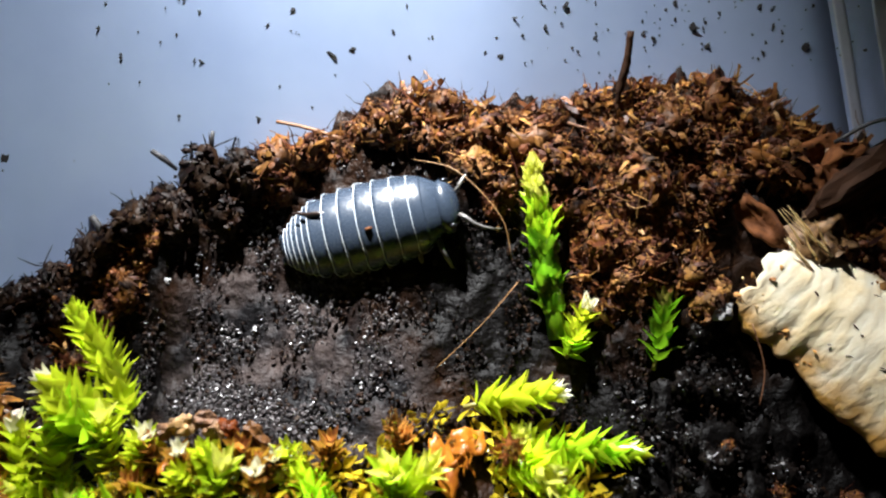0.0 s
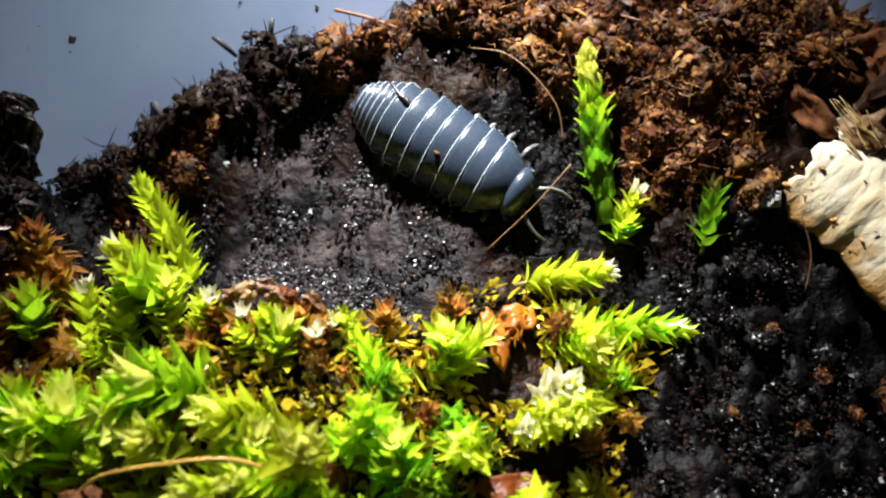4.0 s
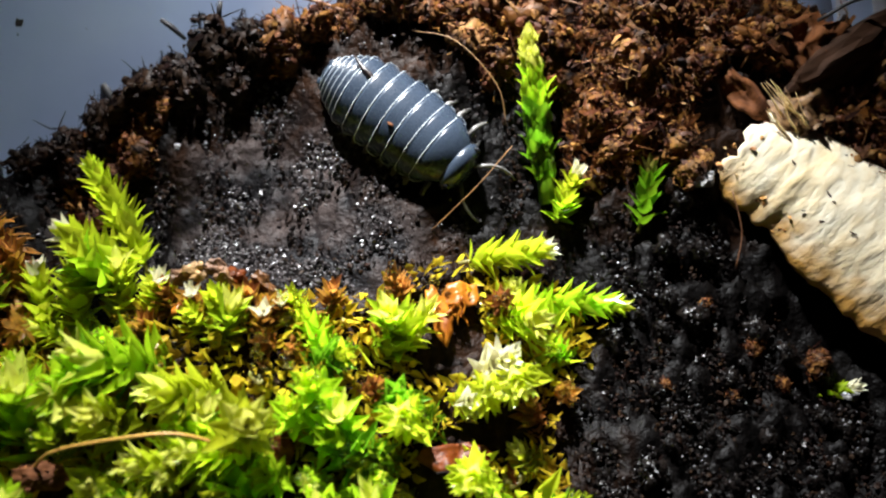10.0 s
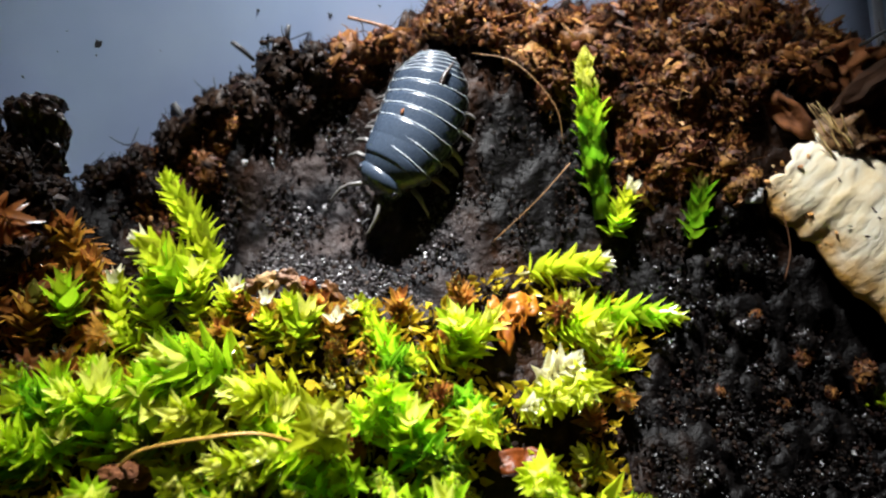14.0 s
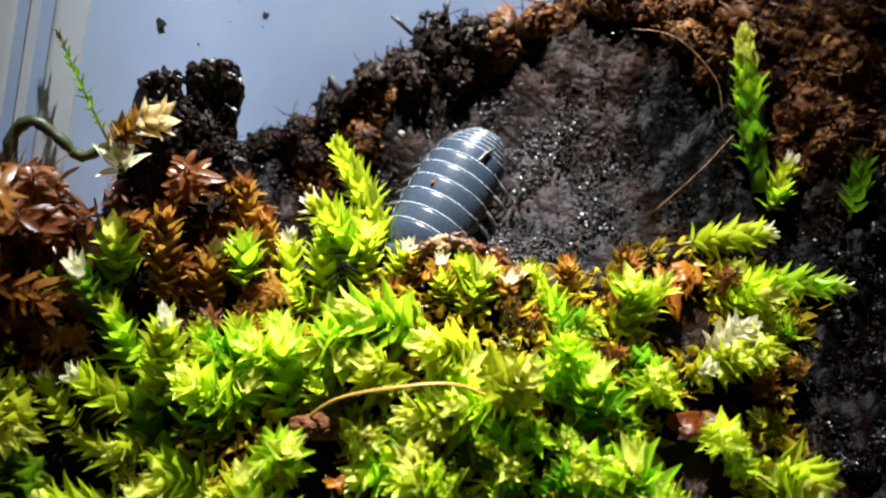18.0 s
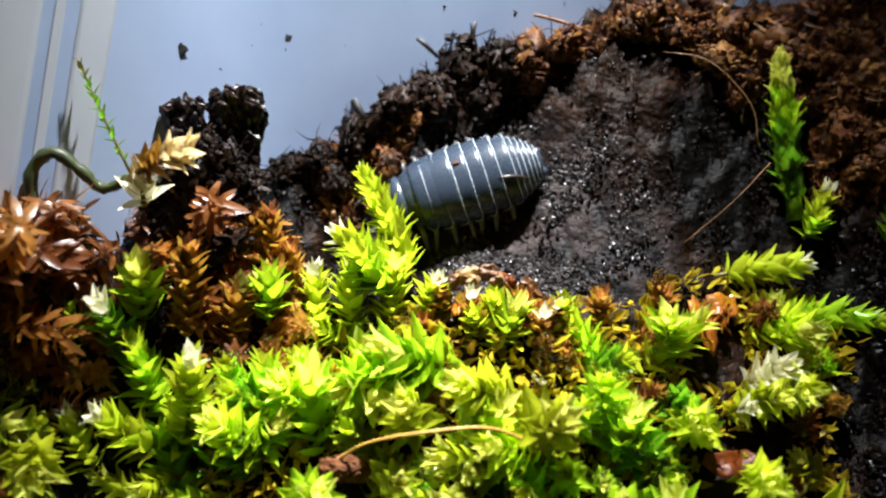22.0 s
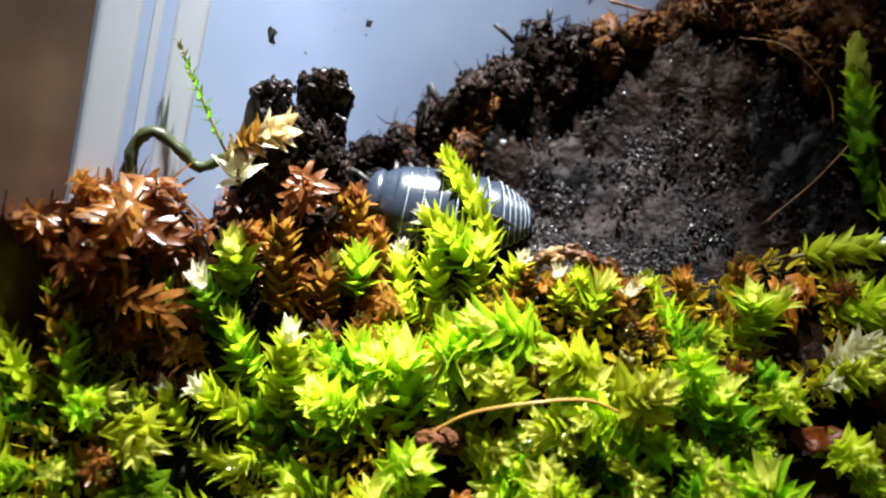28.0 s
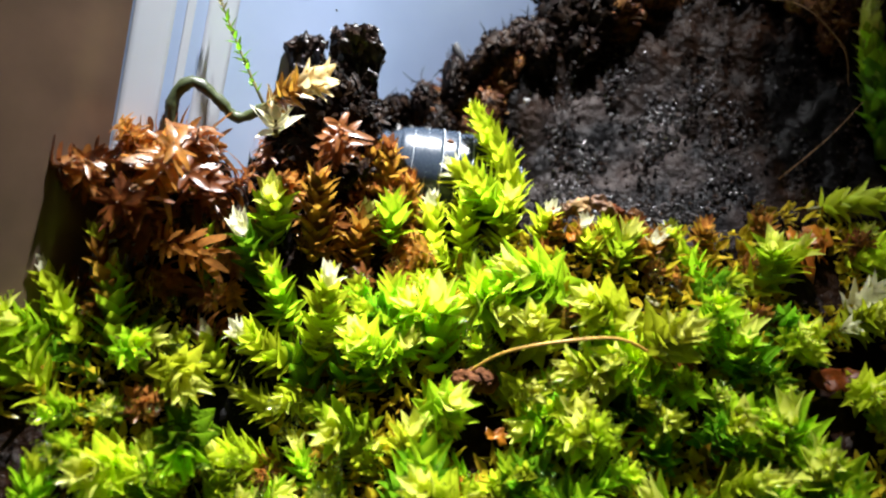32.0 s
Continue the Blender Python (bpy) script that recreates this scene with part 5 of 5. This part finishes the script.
flake(1, (38.0, 17.2, 37.0), (3.4, 2.7), (-0.1, -0.8, 0.5), RUST_DARK, "brown crumpled dead leaf scrap on the ridge", "leaf_scrap", "leaf")
flake(2, (37.6, 14.6, 32.6), (3.0, 2.2), (0.1, -0.8, 0.5), TAN, "tan crumbling leaf scrap above the pale bark", "leaf_scrap", "leaf")
flake(11, (33.0, 15.6, 33.4), (1.3, 2.6), (-0.5, -0.7, 0.4), RUST_DARK, "red-brown dead leaf strip above the pale bark", "leaf_scrap", "leaf", turn=20)
flake(3, (8.4, 6.4, 18.8), (1.0, 2.2), (0.3, -0.7, 0.7), ORANGE, "orange decaying leaf strip in the moss", "leaf_scrap", "leaf", turn=25, crumple=0.25)
flake(4, (10.2, 7.6, 19.9), (1.6, 1.1), (0.1, -0.6, 0.8), ORANGE, "orange-brown decaying scrap in the moss", "leaf_scrap", "leaf", thick=0.14, crumple=0.6)
for i in range(14):
    r = np.random.default_rng(300 + i)
    p = Vector((9.2 + r.uniform(-1.8, 1.8), 6.6 + r.uniform(-0.8, 1.0), 18.8 + r.uniform(-0.6, 1.2)))
    q = p + Vector((r.uniform(-1.2, 1.2), r.uniform(-1.2, 0.4), r.uniform(-1.8, 0.6)))
    bent_rod("fibre", wander(r, p, q, 6, 0.25), [0.09, 0.13, 0.14, 0.12, 0.1, 0.07, 0.03], ORANGE, "orange rotting leaf fibre in the moss", "fibre", 5, "orange fibres")
flake(5, (9.2, -0.9, 11.2), (3.0, 1.1), (0.2, -0.5, 0.8), LEAF_BROWN, "red-brown wood scrap lying in the moss", "leaf_scrap", "leaf", turn=10, thick=0.16, crumple=0.55)
flake(6, (-21.2, 1.9, 13.6), (1.0, 0.8), (0, -0.6, 0.8), ORANGE, "orange-red scrap between moss shoots", "leaf_scrap", "leaf")
for seed, place, size, mat in ((21, (-9.6, 7.0, 22.2), (0.9, 0.7, 0.6), TAN), (22, (-8.0, 7.2, 22.4), (0.7, 0.6, 0.6), TAN), (23, (-6.6, 7.4, 21.6), (0.9, 0.8, 0.6), LEAF_BROWN),
                              (24, (-4.8, 7.6, 20.8), (1.0, 0.8, 0.7), COIR), (25, (-7.2, 6.4, 21.8), (0.7, 0.6, 0.5), TAN), (26, (-10.6, 6.6, 22.0), (0.6, 0.6, 0.5), TAN)):
    chunk(seed, place, size, (seed * 40, seed * 25, 0), mat, "wet pale brown crumb at the moss edge", "soil_clod", "soil", 0.35)
flake(9, (-2.6, -1.4, 12.2), (0.9, 2.0), (0.2, -0.6, 0.7), LEAF_BROWN, "red-brown leaf strip in the moss", "leaf_scrap", "leaf")
chunk(11, (42.6, 17.4, 36.4), (6.5, 1.6, 2.0), (0, -24, 18), WOOD_DARK, "dark brown rotten wood sliver on the slope", "wood_sliver", "wood", 0.2)
pellet = chunk(12, (-18.0, -3.2, 11.9), (1.6, 1.0, 1.0), (0, 8, 10), DUNG, "brown oval crumbly dropping on the moss", "dropping", "dropping", 0.22)
for k in range(60):
    r = np.random.default_rng(900 + k)
    d = Vector(r.normal(0, 1, 3)).normalized()
    v, f = lump(r, tuple(r.uniform(0.1, 0.28, 3)), 0.4, 1)
    put("crumb", mesh_of("crumb", v, f, False), DUNG, pellet, at(d.x * 1.55, d.y * 0.95, max(d.z * 0.95, -0.5)))
chunk(13, (29.3, 12.3, 27.2), (0.75, 0.65, 0.75), (0, 0, 0), WHITE, "pale grey mineral grain", "mineral_grain", "grain", 0.3)
chunk(14, (40.9, 6.1, 11.3), (0.6, 0.4, 0.5), (0, 0, 0), WHITE, "small white mineral grain", "mineral_grain", "grain", 0.2)
chunk(15, (-13.0, 17.6, 29.0), (0.35, 0.3, 0.35), (0, 0, 0), WHITE, "tiny white mineral grain", "mineral_grain", "grain", 0.2)

# thread, stick, roots and fibres
bent_rod("moss_runner", smooth_line([(-18.6, -3.0, 12.4), (-16, -4.6, 14.9), (-12, -5.0, 16.0), (-8, -4.4, 15.9), (-4.6, -3.4, 13.7)], 6), [0.12] * 25, ROOT, "thin straw-coloured runner across the moss", "runner")
bent_rod("twig", smooth_line([(22.7, 20.4, 40.2), (23.0, 20.3, 43.0), (23.4, 20.2, 45.0), (23.6, 20.2, 47.3)], 5), [0.22] * 5 + [0.34] * 6 + [0.28] * 5, WOOD_DARK, "short dark dry twig standing in the soil", "twig")
bent_rod("fibre", smooth_line([(19, 20.4, 40.4), (26, 18.2, 38.4), (31, 17.4, 37.0), (35.5, 17.0, 36.6)], 6), [0.12] * 19, FIBRE, "long tan coir fibre across the slope", "fibre", 5, "coir fibres")
bent_rod("fibre", smooth_line([(21.5, 19.6, 40.0), (24, 18.4, 38.6), (26.5, 17.6, 37.0)], 6), [0.45, 0.45] + [0.4] * 9 + [0.2, 0.1], FIBRE, "broad orange-brown coir strip on the slope", "fibre", 6, "coir fibres")
bent_rod("fibre", smooth_line([(1.2, 20.5, 39.5), (-1.5, 20.8, 40.4), (-4.0, 20.8, 41.0)], 5), [0.16] * 11, FIBRE, "tan coir fibre sticking out of the ridge", "fibre", 5, "coir fibres")
bent_rod("fibre", smooth_line([(39, 17.6, 38.8), (42, 16.8, 40.6), (47, 15.2, 40.8)], 5), [0.16] * 11, SPECK, "black root sticking out over the ridge", "fibre", 5, "coir fibres")
bent_rod("fibre", smooth_line([(8, 11.6, 23.6), (11.5, 11.4, 27.2), (14.2, 12.0, 30.2)], 5), [0.04] * 11, FIBRE, "thin pale root across the black soil", "fibre", 5, "coir fibres")
bent_rod("fibre", smooth_line([(6.6, 18.4, 38.2), (10, 16.6, 37.6), (13.2, 15.0, 34.4), (14.0, 14.4, 31.2)], 5), [0.045] * 16, FIBRE, "thin pale root hanging over the hollow", "fibre", 5, "coir fibres")
bent_rod("fibre", smooth_line([(31.5, 11.6, 26.6), (32.2, 10.4, 23.6), (31.8, 9.6, 20.8)], 5), [0.05] * 11, FIBRE, "fine brown root hanging beside the bark", "fibre", 5, "coir fibres")


# ---- soil clods, crumbs, fibres ----
def clear_of_bark(x, y, gap=3.6):
    """True away from the ground that the pale bark covers."""
    u = max(0.0, min(1.0, ((x - 32.6) * 15.9 - (y - 14.2) * 8.0) / (15.9 ** 2 + 8.0 ** 2)))
    return math.hypot(x - 32.6 - 15.9 * u, y - 14.2 + 8.0 * u) > gap


def on_hill(rng):
    while True:
        x, y = rng.uniform(-22, 52), rng.uniform(11, 24.5)
        edge = np.interp(x, [-24, -12, -5, 3, 8, 14, 20, 52], [14, 20, 20.2, 20, 19.6, 17, 13.5, 12.5])
        if y > edge and inside_tub(x, y, 0.9) and clear_of_bark(x, y) and (abs(x - 16.6) > 2.2 or y > 18.5):
            return x, y


def granular(rng, size, grains, fibres, core=0.9, rough=0.25):
    """A clod's core, and the grains and bits of fibre that cling to it; about 1 mm in radius times size."""
    cv, cf = lump(rng, tuple(core * s for s in size), rough, 3, 1.7)
    body = (np.array(cv) * rng.uniform(0.93, 1.07, (len(cv), 1)), cf)
    ball_v, ball_f = lump(rng, (1, 1, 1), 0, 1)
    ball_v, items = np.array(ball_v), []
    for i in range(grains):
        d = rng.normal(0, 1, 3)
        d /= np.linalg.norm(d)
        k = 1 + 0.25 * noise.noise(Vector(d) * 2.0)
        s = rng.uniform(0.05, 0.2)
        v = ball_v * rng.uniform(0.6, 1.3, (len(ball_v), 1)) * rng.uniform(0.6, 1.3, 3) * s
        items.append((v + d * np.array(size) * k * rng.uniform(0.75, 1.0), ball_f))
    for i in range(fibres):
        d = rng.normal(0, 1, 3)
        p = d / np.linalg.norm(d) * np.array(size) * 0.9
        q = p + rng.normal(0, 0.42, 3)
        items.append(tube(wander(rng, p, q, 3, 0.12), [0.018, 0.028, 0.022, 0.008], 4))
    for i in range(60):
        d = rng.normal(0, 1, 3)
        d /= np.linalg.norm(d)
        p, u = d * np.array(size) * rng.uniform(0.85, 1.08), np.cross(d, rng.normal(0, 1, 3))
        u = u / np.linalg.norm(u) * rng.uniform(0.12, 0.4) + d * rng.uniform(-0.1, 0.25)
        w = np.cross(d, u) * rng.uniform(0.1, 0.35)
        lift = d * rng.uniform(0.0, 0.12)
        items.append(([p - u - w * 0.4, p - u + w * 0.4, p + w + lift, p - w + lift, p + u - w * 0.3, p + u + w * 0.3], [(0, 1, 2, 3), (3, 2, 5, 4)]))
    return body, join_data(items)


def heap(name, mat, seed, rough=0.25, count=8, fibres=60, fuzz_mat=None):
    rng = np.random.default_rng(seed)
    out = []
    for i in range(count):
        body, fuzz = granular(rng, rng.uniform(0.55, 1.4, 3) * np.array((1, 1, 0.75)), 120, fibres, 0.84, rough)
        pair = mesh_of(name, *body), mesh_of(name + "_grains", *fuzz, smooth=False)
        pair[0].materials.append(mat)
        pair[1].materials.append(fuzz_mat or mat)
        out.append(pair)
    return out


def clod(pair, m, label, group):
    ob = put("soil_clod", pair[0], None, None, m)
    tagged(put("coir_fuzz", pair[1], None, ob), kind="stuff")
    return tagged(ob, label, "soil", group)


def clods():
    rng = np.random.default_rng(51)
    brown, tan, black = heap("brown_clod", COIR_BITS, 52, fuzz_mat=COIR_FUZZ), heap("tan_clod", TAN_BITS, 53), heap("black_clod", PITCH_BITS, 54, 0.3, 8, 16)
    peat = heap("peat_clod", DARK_BITS, 55, 0.25, 8, 30)
    for i in range(250):
        x, y = on_hill(rng)
        if x < -6 and i % 5 < 3:
            continue
        size = rng.choice([0.8, 1.2, 1.7, 2.3], p=[0.28, 0.34, 0.26, 0.12]) * (0.7 if y > 20.5 else 1)
        pale = rng.random() < 0.16 and x > 6
        clod((tan if pale else brown)[int(rng.integers(8))], at(x, y, float(height(x, y)) + (0.1 if y > 19.5 else 0.3) * size, *rng.uniform(0, 360, 3), s=size), "tan granular coir clod on the slope" if pale else "dark brown coir clod on the slope", "coir clods")
    for i in range(24):
        x, y = rng.uniform(-44, 16), rng.uniform(-9, 6)
        if mossy(x, y) > 0:
            flake(140 + i, on_soil(x, y, 2.2), (rng.uniform(0.5, 1.1), rng.uniform(0.3, 0.7)), normal(x, y, 2) + Vector(rng.uniform(-0.6, 0.6, 3)), (LEAF_BROWN, ORANGE, MOSS_OLIVE)[i % 3],
                  "small brown dead leaf scrap in the moss", "leaf_scrap", "leaf", "leaf scraps in the moss", rng.uniform(0, 360), 0.14)
    scraps = []
    for i in range(8):
        ob = flake(100 + i, (0, 0, 0), (rng.uniform(0.9, 1.5), rng.uniform(0.4, 0.7)), (0, 0, 1), SCRAP, "brown flaky leaf crumb on the slope", "leaf_scrap", "leaf", "leaf crumbs", 0, 0.16)
        scraps.append(ob)
    for i in range(36):
        x, y = on_hill(rng)
        axis = normal(x, y, 2) + Vector((rng.uniform(-0.8, 0.8), rng.uniform(-0.9, 0.2), rng.uniform(-0.4, 0.6)))
        m = axis_pose(on_soil(x, y, 0.9), axis, rng.uniform(0, 360), rng.uniform(0.4, 0.9))
        if i < 8:
            scraps[i].matrix_basis = m
        else:
            copy_thing(scraps[i % 8], m)
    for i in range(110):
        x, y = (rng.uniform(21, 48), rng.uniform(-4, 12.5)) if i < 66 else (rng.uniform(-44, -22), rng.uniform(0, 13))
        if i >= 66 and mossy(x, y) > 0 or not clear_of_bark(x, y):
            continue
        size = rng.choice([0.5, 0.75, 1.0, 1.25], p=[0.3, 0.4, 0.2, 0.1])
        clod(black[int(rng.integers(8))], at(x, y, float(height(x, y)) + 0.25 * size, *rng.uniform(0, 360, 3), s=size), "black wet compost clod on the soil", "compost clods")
    for x, y, z, size, dark in ((-22.4, 18.3, 29.0, 2.0, 1), (-19.6, 18.9, 30.4, 2.0, 1), (-17.2, 19.4, 31.8, 1.9, 1), (-15.4, 19.8, 33.6, 1.8, 1), (-25.0, 17.6, 28.2, 1.7, 1), (-4.0, 20.4, 37.6, 2.0, 0),
                                (-21.0, 16.8, 27.6, 1.6, 1), (-10.2, 20.8, 36.4, 2.5, 1), (-13.4, 20.4, 34.4, 2.3, 1), (-7.0, 20.6, 36.6, 2.0, 1), (-11.8, 19.4, 33.4, 2.2, 1), (-8.4, 19.6, 33.8, 2.0, 1),
                                (-1.4, 20.4, 38.6, 1.8, 0), (-29.6, 9.8, 27.2, 2.6, 1), (-26.8, 10.0, 27.4, 1.9, 1), (-31.6, 8.4, 25.4, 2.3, 1), (-28.0, 7.6, 23.8, 2.0, 1),
                                (-30.6, 9.6, 29.6, 2.3, 1), (-28.0, 9.8, 29.4, 2.2, 1), (-32.4, 9.0, 28.6, 2.0, 1), (-26.6, 10.4, 28.8, 1.7, 1), (-29.2, 9.4, 31.0, 1.5, 1)):
        clod((peat if dark else brown)[int(rng.integers(8))], at(x, y, z, *rng.uniform(0, 360, 3), s=size), "black peaty clod on the ridge" if dark else "dark brown coir clod on the ridge", "coir clods")
    for x, y, size in ((33.2, 7.6, 0.9), (38.4, 7.6, 1.3), (30.8, 4.7, 0.6), (29.2, 8.5, 0.7), (35.4, 6.4, 0.8), (25.3, 4.3, 0.6)):
        clod(brown[int(rng.integers(8))], at(x, y, float(height(x, y)) + 0.4 * size, *rng.uniform(0, 360, 3), s=size), "small brown coir clod on the black soil", "coir clods")
    # crumbs
    ico_v, ico_f = lump(rng, (1, 1, 1), 0, 1)
    ico_v = np.array(ico_v)

    def crumbs(name, count, pick, low, high, mat, label, seed=3.1):
        items = []
        for i in range(count):
            x, y = pick(rng)
            while noise.noise(Vector((x * 0.45, y * 0.45, seed))) * 1.3 + 0.25 < rng.random() or not clear_of_bark(x, y, 3.0):
                x, y = pick(rng)
            s = low + (high - low) * rng.random() ** 2
            j = ico_v * rng.uniform(0.55, 1.3, (len(ico_v), 1)) * rng.uniform(0.5, 1.2, 3) * s
            r = np.array(Euler(rng.uniform(0, 6.28, 3)).to_matrix())
            items.append((j @ r.T + np.array(on_soil(x, y, s * 0.3 + rng.uniform(-0.2, 0.5))), ico_f))
        tagged(put(name, mesh_of(name, *join_data(items), smooth=False), mat), label, "soil", kind="stuff")

    crumbs("coir_crumbs", 9000, on_hill, 0.06, 0.36, COIR_BITS, "loose brown coir crumbs covering the slope")

    def in_hollow(r):
        return -5.5 + r.normal(0, 5.4), 13 + r.normal(0, 3.8)

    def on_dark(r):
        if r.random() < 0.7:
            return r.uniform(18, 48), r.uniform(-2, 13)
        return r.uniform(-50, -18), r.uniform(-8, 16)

    crumbs("compost_crumbs", 9000, in_hollow, 0.04, 0.24, SHEEN_BITS, "damp compost crumbs in the hollow, black with grey sheen in the colour", 8.4)
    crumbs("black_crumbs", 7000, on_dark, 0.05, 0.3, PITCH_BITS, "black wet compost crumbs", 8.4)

    def anywhere(r):
        while True:
            x, y = r.uniform(-45, 50), r.uniform(-2, 19)
            if mossy(x, y) < 0.3:
                return x, y

    crumbs("soil_crumbs", 12000, anywhere, 0.05, 0.26, DARK_BITS, "loose dark brown soil crumbs")
    items = []
    for i in range(5200):
        x, y = on_hill(rng)
        p = np.array(on_soil(x, y, rng.uniform(0.1, 0.9)))
        d = rng.normal(0, 1, 3) * (1, 0.5, 0.6)
        d = d / np.linalg.norm(d) * rng.uniform(0.6, 2.2)
        items.append(tube(wander(rng, p, p + d, 4, 0.2), [0.02, 0.034, 0.03, 0.024, 0.01], 4))
    tagged(put("coir_fibres", mesh_of("coir_fibres", *join_data(items)), COIR_BITS), "fine brown coir fibres", "fibre", kind="stuff")
    items = []
    for i in range(3000):
        x, y = on_hill(rng)
        while noise.noise(Vector((x * 0.3, y * 0.3, 5.5))) * 1.2 + 0.5 < rng.random():
            x, y = on_hill(rng)
        long, wide, bow = rng.uniform(0.6, 3.0), rng.uniform(0.1, 0.45), rng.uniform(-0.8, 0.8)
        m = axis_pose(on_soil(x, y, rng.uniform(0.2, 1.5)), Vector(rng.normal(0, 1, 3)) + Vector((0, -0.4, 0.2)), rng.uniform(0, 360))
        bv, bf = [], []
        for k in range(5):
            u = k / 4 - 0.5
            w = wide * (0.5 + 0.7 * math.cos(u * 2.6)) * rng.uniform(0.6, 1.2)
            for side in (-1, 1):
                bv.append(tuple((m @ (Vector((u * long, side * w * 0.5, bow * (u * u - 0.1) * long + rng.uniform(-0.06, 0.06))) * MM)) / MM))
            if k:
                bf.append((2 * k - 2, 2 * k - 1, 2 * k + 1, 2 * k))
        items.append((bv, bf))
    tagged(put("coir_flakes", mesh_of("coir_flakes", *join_data(items)), FLAKE_BITS), "curled brown and tan coir flakes on the slope", "soil", kind="stuff")
    for i in range(60):
        x, y = on_hill(rng)
        p = np.array(on_soil(x, y, 0.4))
        d = rng.normal(0, 1, 3) * (1, 0.4, 0.7)
        d = d / np.linalg.norm(d) * rng.uniform(2, 5.5)
        if d[2] < 0 and d[1] > 0:
            d[1] = -d[1]
        q = p + d
        q[2] = max(q[2], float(height(q[0], q[1])) + 0.3)
        bent_rod("fibre", wander(rng, p, q, 7, 0.5), [0.05, 0.06, 0.06, 0.055, 0.05, 0.04, 0.03, 0.02], FIBRE, "thin tan coir fibre", "fibre", 5, "coir fibres")


clods()


# ---- dirt flecks stuck to the tub wall (turn round the tub, height) ----
FLECKS = [(5.5, 45.9, 3), (4.3, 46.3, 2), (-4.3, 45.5, 2), (-6.9, 47.6, 3), (-8.0, 49.2, 3), (-15.2, 47.4, 4), (-16.1, 45.9, 4), (-21.2, 45.7, 3), (18.1, 48.4, 2),
          (18.0, 44.2, 1), (12.9, 45.7, 2), (14.5, 49.7, 1), (20.4, 38.3, 1), (23.9, 38.9, 3), (30.4, 38.3, 4), (26.2, 38.4, 2), (24.1, 38.0, 1), (28.2, 36.7, 2),
          (36.7, 34.0, 1), (26.6, 35.8, 1), (16.4, 44.3, 1), (21.2, 47.2, 1), (-19.1, 45.3, 2), (-12.5, 47.0, 2)]


def flecks():
    rng = np.random.default_rng(71)
    spots = list(FLECKS)
    for i in range(120):
        spots.append((-14 + rng.normal(0, 6.5), 47.5 + rng.normal(0, 2.4), 0.6 + 1.2 * rng.random() ** 2))
    for i in range(46):
        spots.append((rng.uniform(-5, 26), rng.uniform(40, 54), 0.6 + rng.random()))
    for turn, z, size in spots:
        k = 0.075 * size
        v, f = lump(rng, (k * rng.uniform(0.6, 1.5), k * 0.14, k * rng.uniform(0.6, 1.8)), 0.6, 2)
        x, y, z = on_wall(turn, z, 0.02)
        tagged(put("dirt_fleck", mesh_of("dirt_fleck", v, f, False), SPECK, None, at(x, y, z, 0, rng.uniform(-60, 60), turn)), "black dirt fleck stuck to the tub wall", "dirt", "dirt flecks")


flecks()


# ---- what moves ----
def motions():
    walk(LOUSE, [(t, body_pose(t, h, tl, b)) for t, h, tl, b in TRAIL])
    walk(TORCH, [(t, look(Vector(p) * MM, Vector(q) * MM)) for t, p, q in TORCH_PATH])
    bends = [(t, b, reach(h, tl, b)) for t, h, tl, b in TRAIL]
    for ob, s in SEGMENTS:
        walk(ob, [(t, arc(s, b, r)) for t, b, r in bends])
    pace = [(0, 1.0), (3, 1.0), (4, 0.3), (8, 0.3), (12, 1.0), (16, 1.0), (17, 0.4), (20, 0.5), (23, 1.0), (25, 0.4), (32, 0.3)]
    for ob, (x, y, z), phase, swing in FEET:
        rows = []
        for i in range(65):
            t = i * 0.5
            k = float(np.interp(t, [p[0] for p in pace], [p[1] for p in pace]))
            a = swing * k * math.sin(phase + t * 4.4)
            rows.append((t, at(x, y, z, 4 * k * math.cos(phase + t * 4.4), 0, a)))
        walk(ob, rows)


motions()
